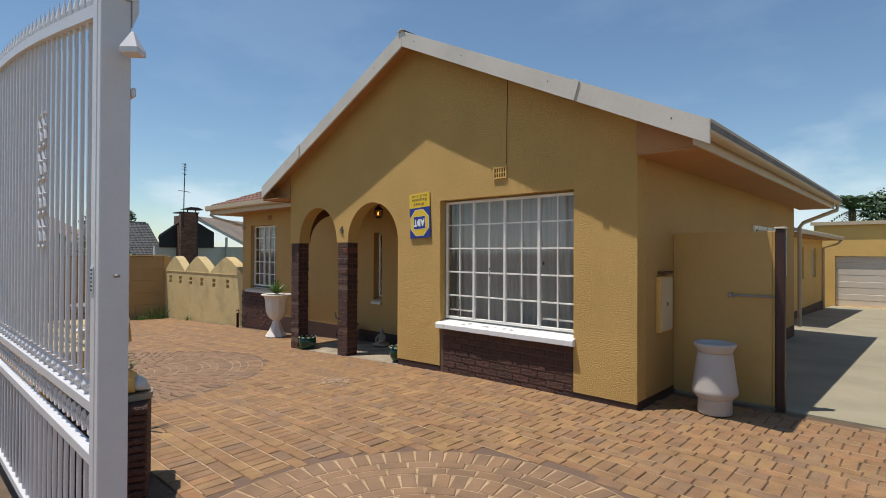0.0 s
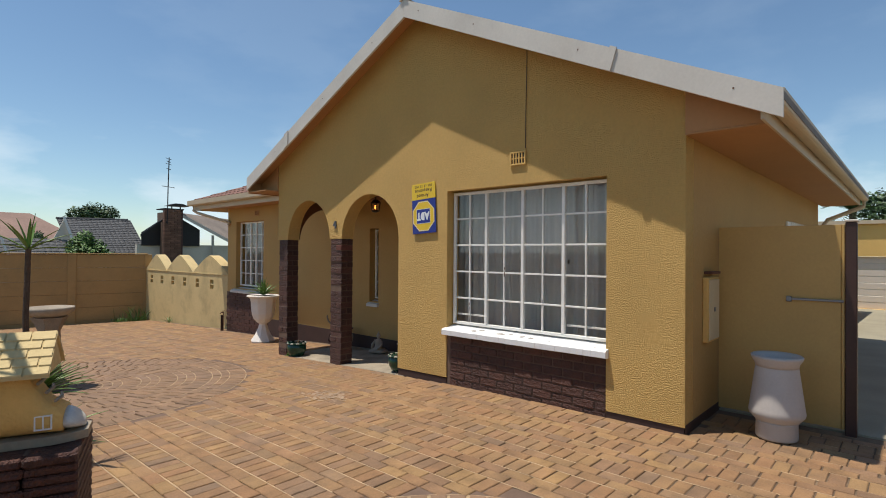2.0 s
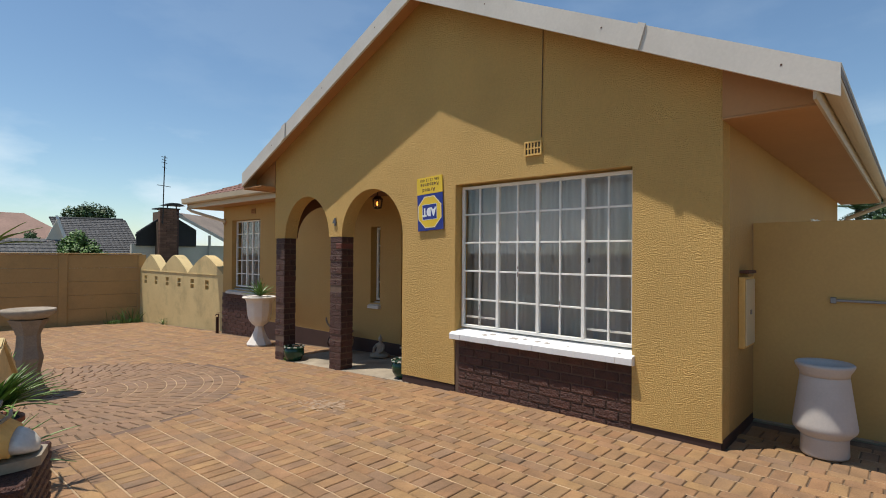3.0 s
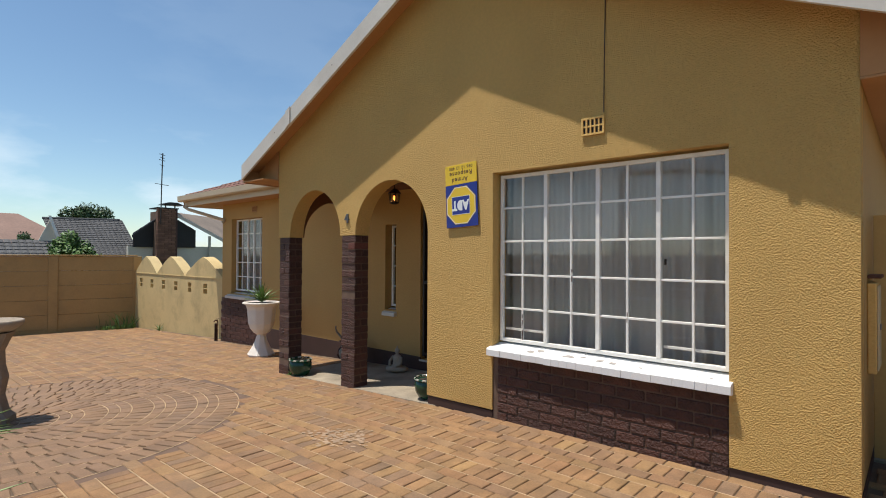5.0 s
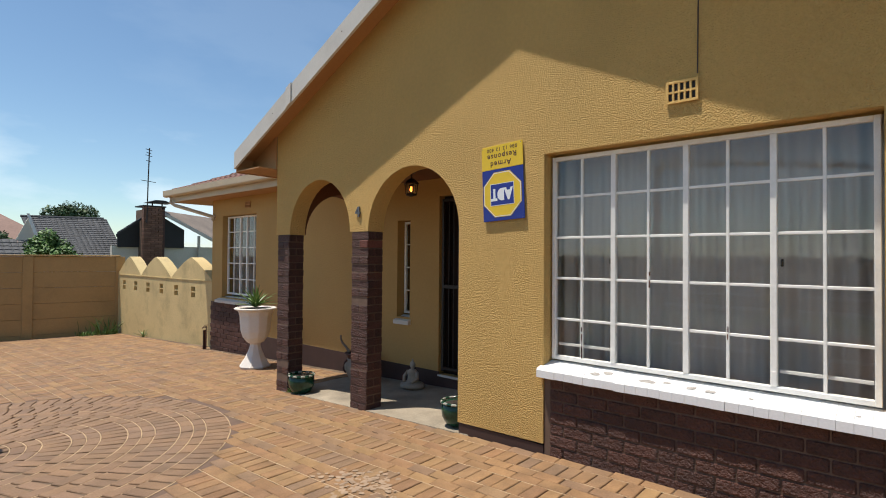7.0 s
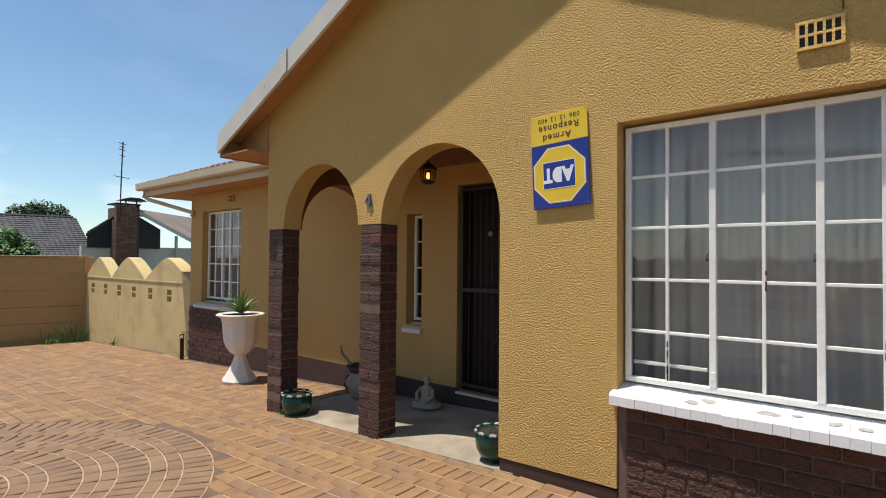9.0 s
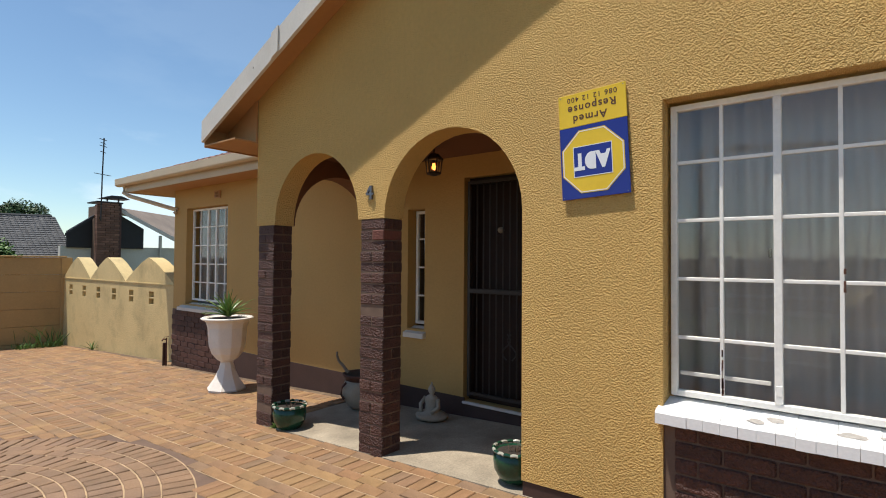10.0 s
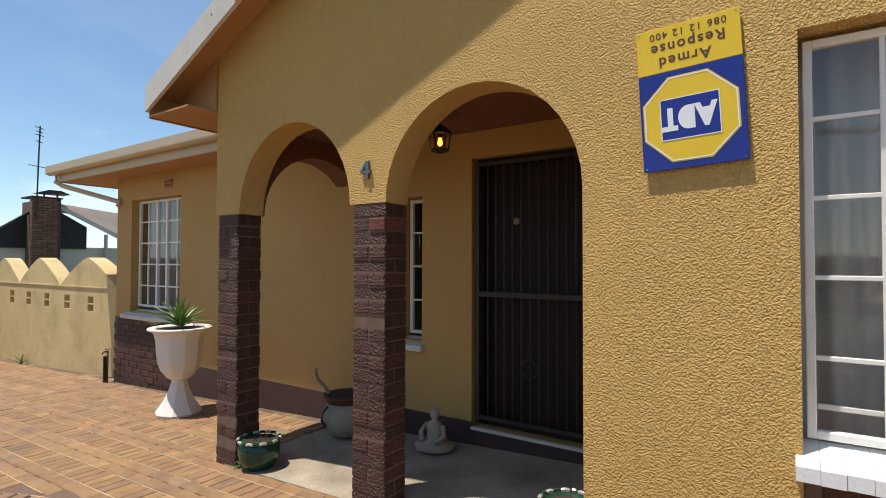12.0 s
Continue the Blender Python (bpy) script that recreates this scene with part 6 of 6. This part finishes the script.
# rings
for (cx, cy), R in CIRCLES:
    r = R
    ring = 0
    while r > 0.16:
        soldier = ring % 3 == 0
        rw, tw = (0.200, 0.100) if soldier else (0.100, 0.200)
        if soldier and r < 0.45:
            rw, tw = 0.100, 0.100
        rm = r - rw / 2
        n = max(3, int(2 * math.pi * rm / (tw + (0.016 if soldier else 0.010))))
        for i in range(n):
            a = 2 * math.pi * (i + 0.3 * ring) / n
            x, y = cx + rm * math.cos(a), cy + rm * math.sin(a)
            if inside(x, y) and not bed(x, y):
                spots.append((x, y, math.degrees(a), rw, min(tw, 2 * math.pi * (rm - rw / 2) / n - 0.003) if not soldier else min(tw, 2 * math.pi * max(rm - rw / 2, 0.05) / n - 0.002)))
        r -= rw + GAP
        ring += 1
# pale sand along the band lines and rings
sv, sf = [], []


def sand(pts, w):
    for i, p in enumerate(pts):
        a, b = pts[max(i - 1, 0)], pts[min(i + 1, len(pts) - 1)]
        L = math.hypot(b[0] - a[0], b[1] - a[1]) or 1.0
        nx, ny_ = (b[1] - a[1]) / L, -(b[0] - a[0]) / L
        for s_ in (-1, 1):
            x, y = p[0] + s_ * nx * w / 2, p[1] + s_ * ny_ * w / 2
            sv.append((x, y, gz(y) - 0.0035))
        if i:
            k_ = len(sv) - 4
            sf.append((k_, k_ + 1, k_ + 3, k_ + 2))


for k in range(k0, 12):
    for xl in (0.325 + k * P - GAP / 2, 0.325 + k * P + 0.2 + GAP / 2):
        run = []
        y = -3.2
        while y < 21:
            if inside(xl + 0.03, y) and not in_circle(xl, y, 0.03) and not bed(xl, y):
                run.append((xl + pr.gauss(0, 0.001), y))
            elif len(run) > 1:
                sand(run, GAP * pr.uniform(0.9, 1.3))
                run = []
            else:
                run = []
            y += 0.25
        if len(run) > 1:
            sand(run, GAP)
for (cx, cy), R in CIRCLES:
    r, ring = R, 0
    while r > 0.16:
        for a0 in range(0, 360, 5):
            a1 = radians(a0)
            a2 = radians(a0 + 5)
            p_ = [(cx + (r + GAP / 2) * math.cos(a), cy + (r + GAP / 2) * math.sin(a)) for a in (a1, a2)]
            if all(inside(*q) and not bed(*q) for q in p_):
                sand(p_, GAP + 0.002)
        r -= (0.200 if ring % 3 == 0 else 0.100) + GAP
        ring += 1
# mortar collar round each circle
cv, cf = [], []
for (cx, cy), R in CIRCLES:
    for a0 in range(0, 360, 4):
        q4 = [(cx + rr_ * math.cos(radians(a)), cy + rr_ * math.sin(radians(a))) for a in (a0, a0 + 4) for rr_ in (R + 0.008, R + 0.16)]
        if all(inside(*q) and not bed(*q) for q in q4):
            b_ = len(cv)
            cv += [(x, y, gz(y) - 0.0075) for x, y in q4]
            cf.append((b_, b_ + 1, b_ + 3, b_ + 2))
(cx, cy), R = CIRCLES[1]
for a0 in range(0, 360, 4):
    b_ = len(sv)
    sv += [(x, y, gz(y) - 0.0065) for x, y in [(cx + rr_ * math.cos(radians(a)), cy + rr_ * math.sin(radians(a))) for a in (a0, a0 + 4) for rr_ in (0.1, R + 0.005)]]
    sf.append((b_, b_ + 1, b_ + 3, b_ + 2))
me = bpy.data.meshes.new("mortar_collar")
me.from_pydata(cv, [], cf)
me.materials.append(M_MORTAR)
mc = new("mortar_collar", me)
mc.parent = bpy.data.objects["paving_bed"]
tagged(mc, "brown mortar filling between the pavers", kind="stuff")
me = bpy.data.meshes.new("sand_lines")
me.from_pydata(sv, [], sf)
me.materials.append(M_SAND)
sl = new("sand_lines", me)
sl.parent = bpy.data.objects["paving_bed"]
tagged(sl, "pale sand swept into the paving joints", kind="stuff")
near = [s for s in spots if 1.9 < s[0] < 3.16 and 6.4 < s[1] < 9.6 and s[3] in (0.2, 0.197) and s[4] in (0.099, 0.1) and not in_circle(s[0], s[1], 0.07)][:300]
chosen = set(near)
meshes = {}


def paver_pose(s):
    slope = math.degrees(math.atan((gz(s[1] + 0.1) - gz(s[1] - 0.1)) / 0.2))
    return Matrix.Translation((s[0] + pr.gauss(0, 0.0012), s[1] + pr.gauss(0, 0.0012), gz(s[1]) + pr.gauss(0, 0.0014))) @ pose(0, 0, 0, slope + pr.gauss(0, 0.35), pr.gauss(0, 0.35), s[2] + pr.gauss(0, 0.7))


lots = {0: ([], []), 1: ([], [])}
for s in spots:
    m = paver_pose(s)
    pv = paver_verts(s[3], s[4])
    if s in chosen:
        key = (s[3], s[4])
        if key not in meshes:
            me = bpy.data.meshes.new("paver")
            me.from_pydata(pv, [], PFACES)
            me.materials.append(M_PAVER)
            meshes[key] = me
        ob = new("paver", meshes[key])
        ob.parent = bed_ob = bpy.data.objects["paving_bed"]
        ob.matrix_local = m
    else:
        verts, faces = lots[1 if in_circle(s[0], s[1], 0.05) else 0]
        base = len(verts)
        verts += [tuple(m @ Vector(p)) for p in pv]
        faces += [tuple(base + i for i in f) for f in PFACES]
for k, (verts, faces) in lots.items():
    me = bpy.data.meshes.new("pavers")
    me.from_pydata(verts, [], faces)
    me.materials.append(M_PAVER_GREY if k else M_PAVER)
    pav = new("pavers", me)
    pav.parent = bpy.data.objects["paving_bed"]
    tagged(pav, "greyish brown clay pavers laid in rings" if k else "worn orange-brown clay pavers in bands", kind="stuff")

# cement smear on the paving
cr = random.Random(77)
bm = bmesh.new()
for i in range(150):
    x, y = 1.95 + cr.gauss(0, 0.10), 6.87 + cr.gauss(0, 0.16)
    r_ = cr.uniform(0.008, 0.035)
    vs = [bm.verts.new((x + r_ * cr.uniform(0.4, 1) * math.cos(a), y + r_ * cr.uniform(0.4, 1) * math.sin(a), gz(y) + 0.0035 + 0.00001 * i)) for a in (0, 0.9, 1.8, 2.7, 3.6, 4.5, 5.4)]
    bm.faces.new(vs)
sm = link("cement_smear", bm, M_SMEAR, bpy.data.objects["paving_bed"])
tagged(sm, "pale dried cement smeared on the pavers", kind="stuff")

# soil of the planted bed
bm = bmesh.new()
ring = [bm.verts.new((x, y, gz(y) - 0.006)) for x, y in ((-5.5, 4.95), (-0.66, 4.95), (-0.63, 5.6), (-0.70, 6.3), (-0.85, 7.3), (-1.1, 8.3), (-1.3, 8.95), (-5.5, 8.95))]
bm.faces.new(ring)
structure(link("planting_bed", bm, M_SOIL), "dry brown soil of the planted bed", "soil")

# red clay tiles of the bedroom roof
bm = bmesh.new()
e0, e1, r1, r0 = Vector((XE, 9.9, ZG)), Vector((XE, YE, ZG)), Vector((7.6, 11.8, ZG + 1.45)), Vector((7.6, 9.9, ZG + 1.45))
nv = 13
for j in range(nv):
    v0, v1 = j / nv, min((j + 1.1) / nv, 1)
    a, b = e0.lerp(r0, v0), e1.lerp(r1, v0)
    c, d = e0.lerp(r0, v1), e1.lerp(r1, v1)
    n = max(2, int((b.y - a.y) / 0.20))
    for i in range(n):
        y0, y1 = a.y + (b.y - a.y) * i / n, a.y + (b.y - a.y) * (i + 0.98) / n
        prevp = None
        for q in range(5):
            yy = y0 + (y1 - y0) * q / 4
            h = 0.028 * math.sin(math.pi * q / 4)
            lo = Vector((a.x - 0.01, yy, a.z + 0.022 + h))
            hi = Vector((c.x, min(yy, d.y), c.z + 0.006 + h))
            base = Vector((a.x - 0.01, yy, a.z + 0.004))
            cur = [bm.verts.new(p) for p in (base, lo, hi)]
            if prevp:
                bm.faces.new((prevp[0], cur[0], cur[1], prevp[1]))
                bm.faces.new((prevp[1], cur[1], cur[2], prevp[2]))
            prevp = cur
tl = part("roof_tiles", bm, M_TILE_RED, house, "red clay roof tiles")
tl["kind"] = "stuff"
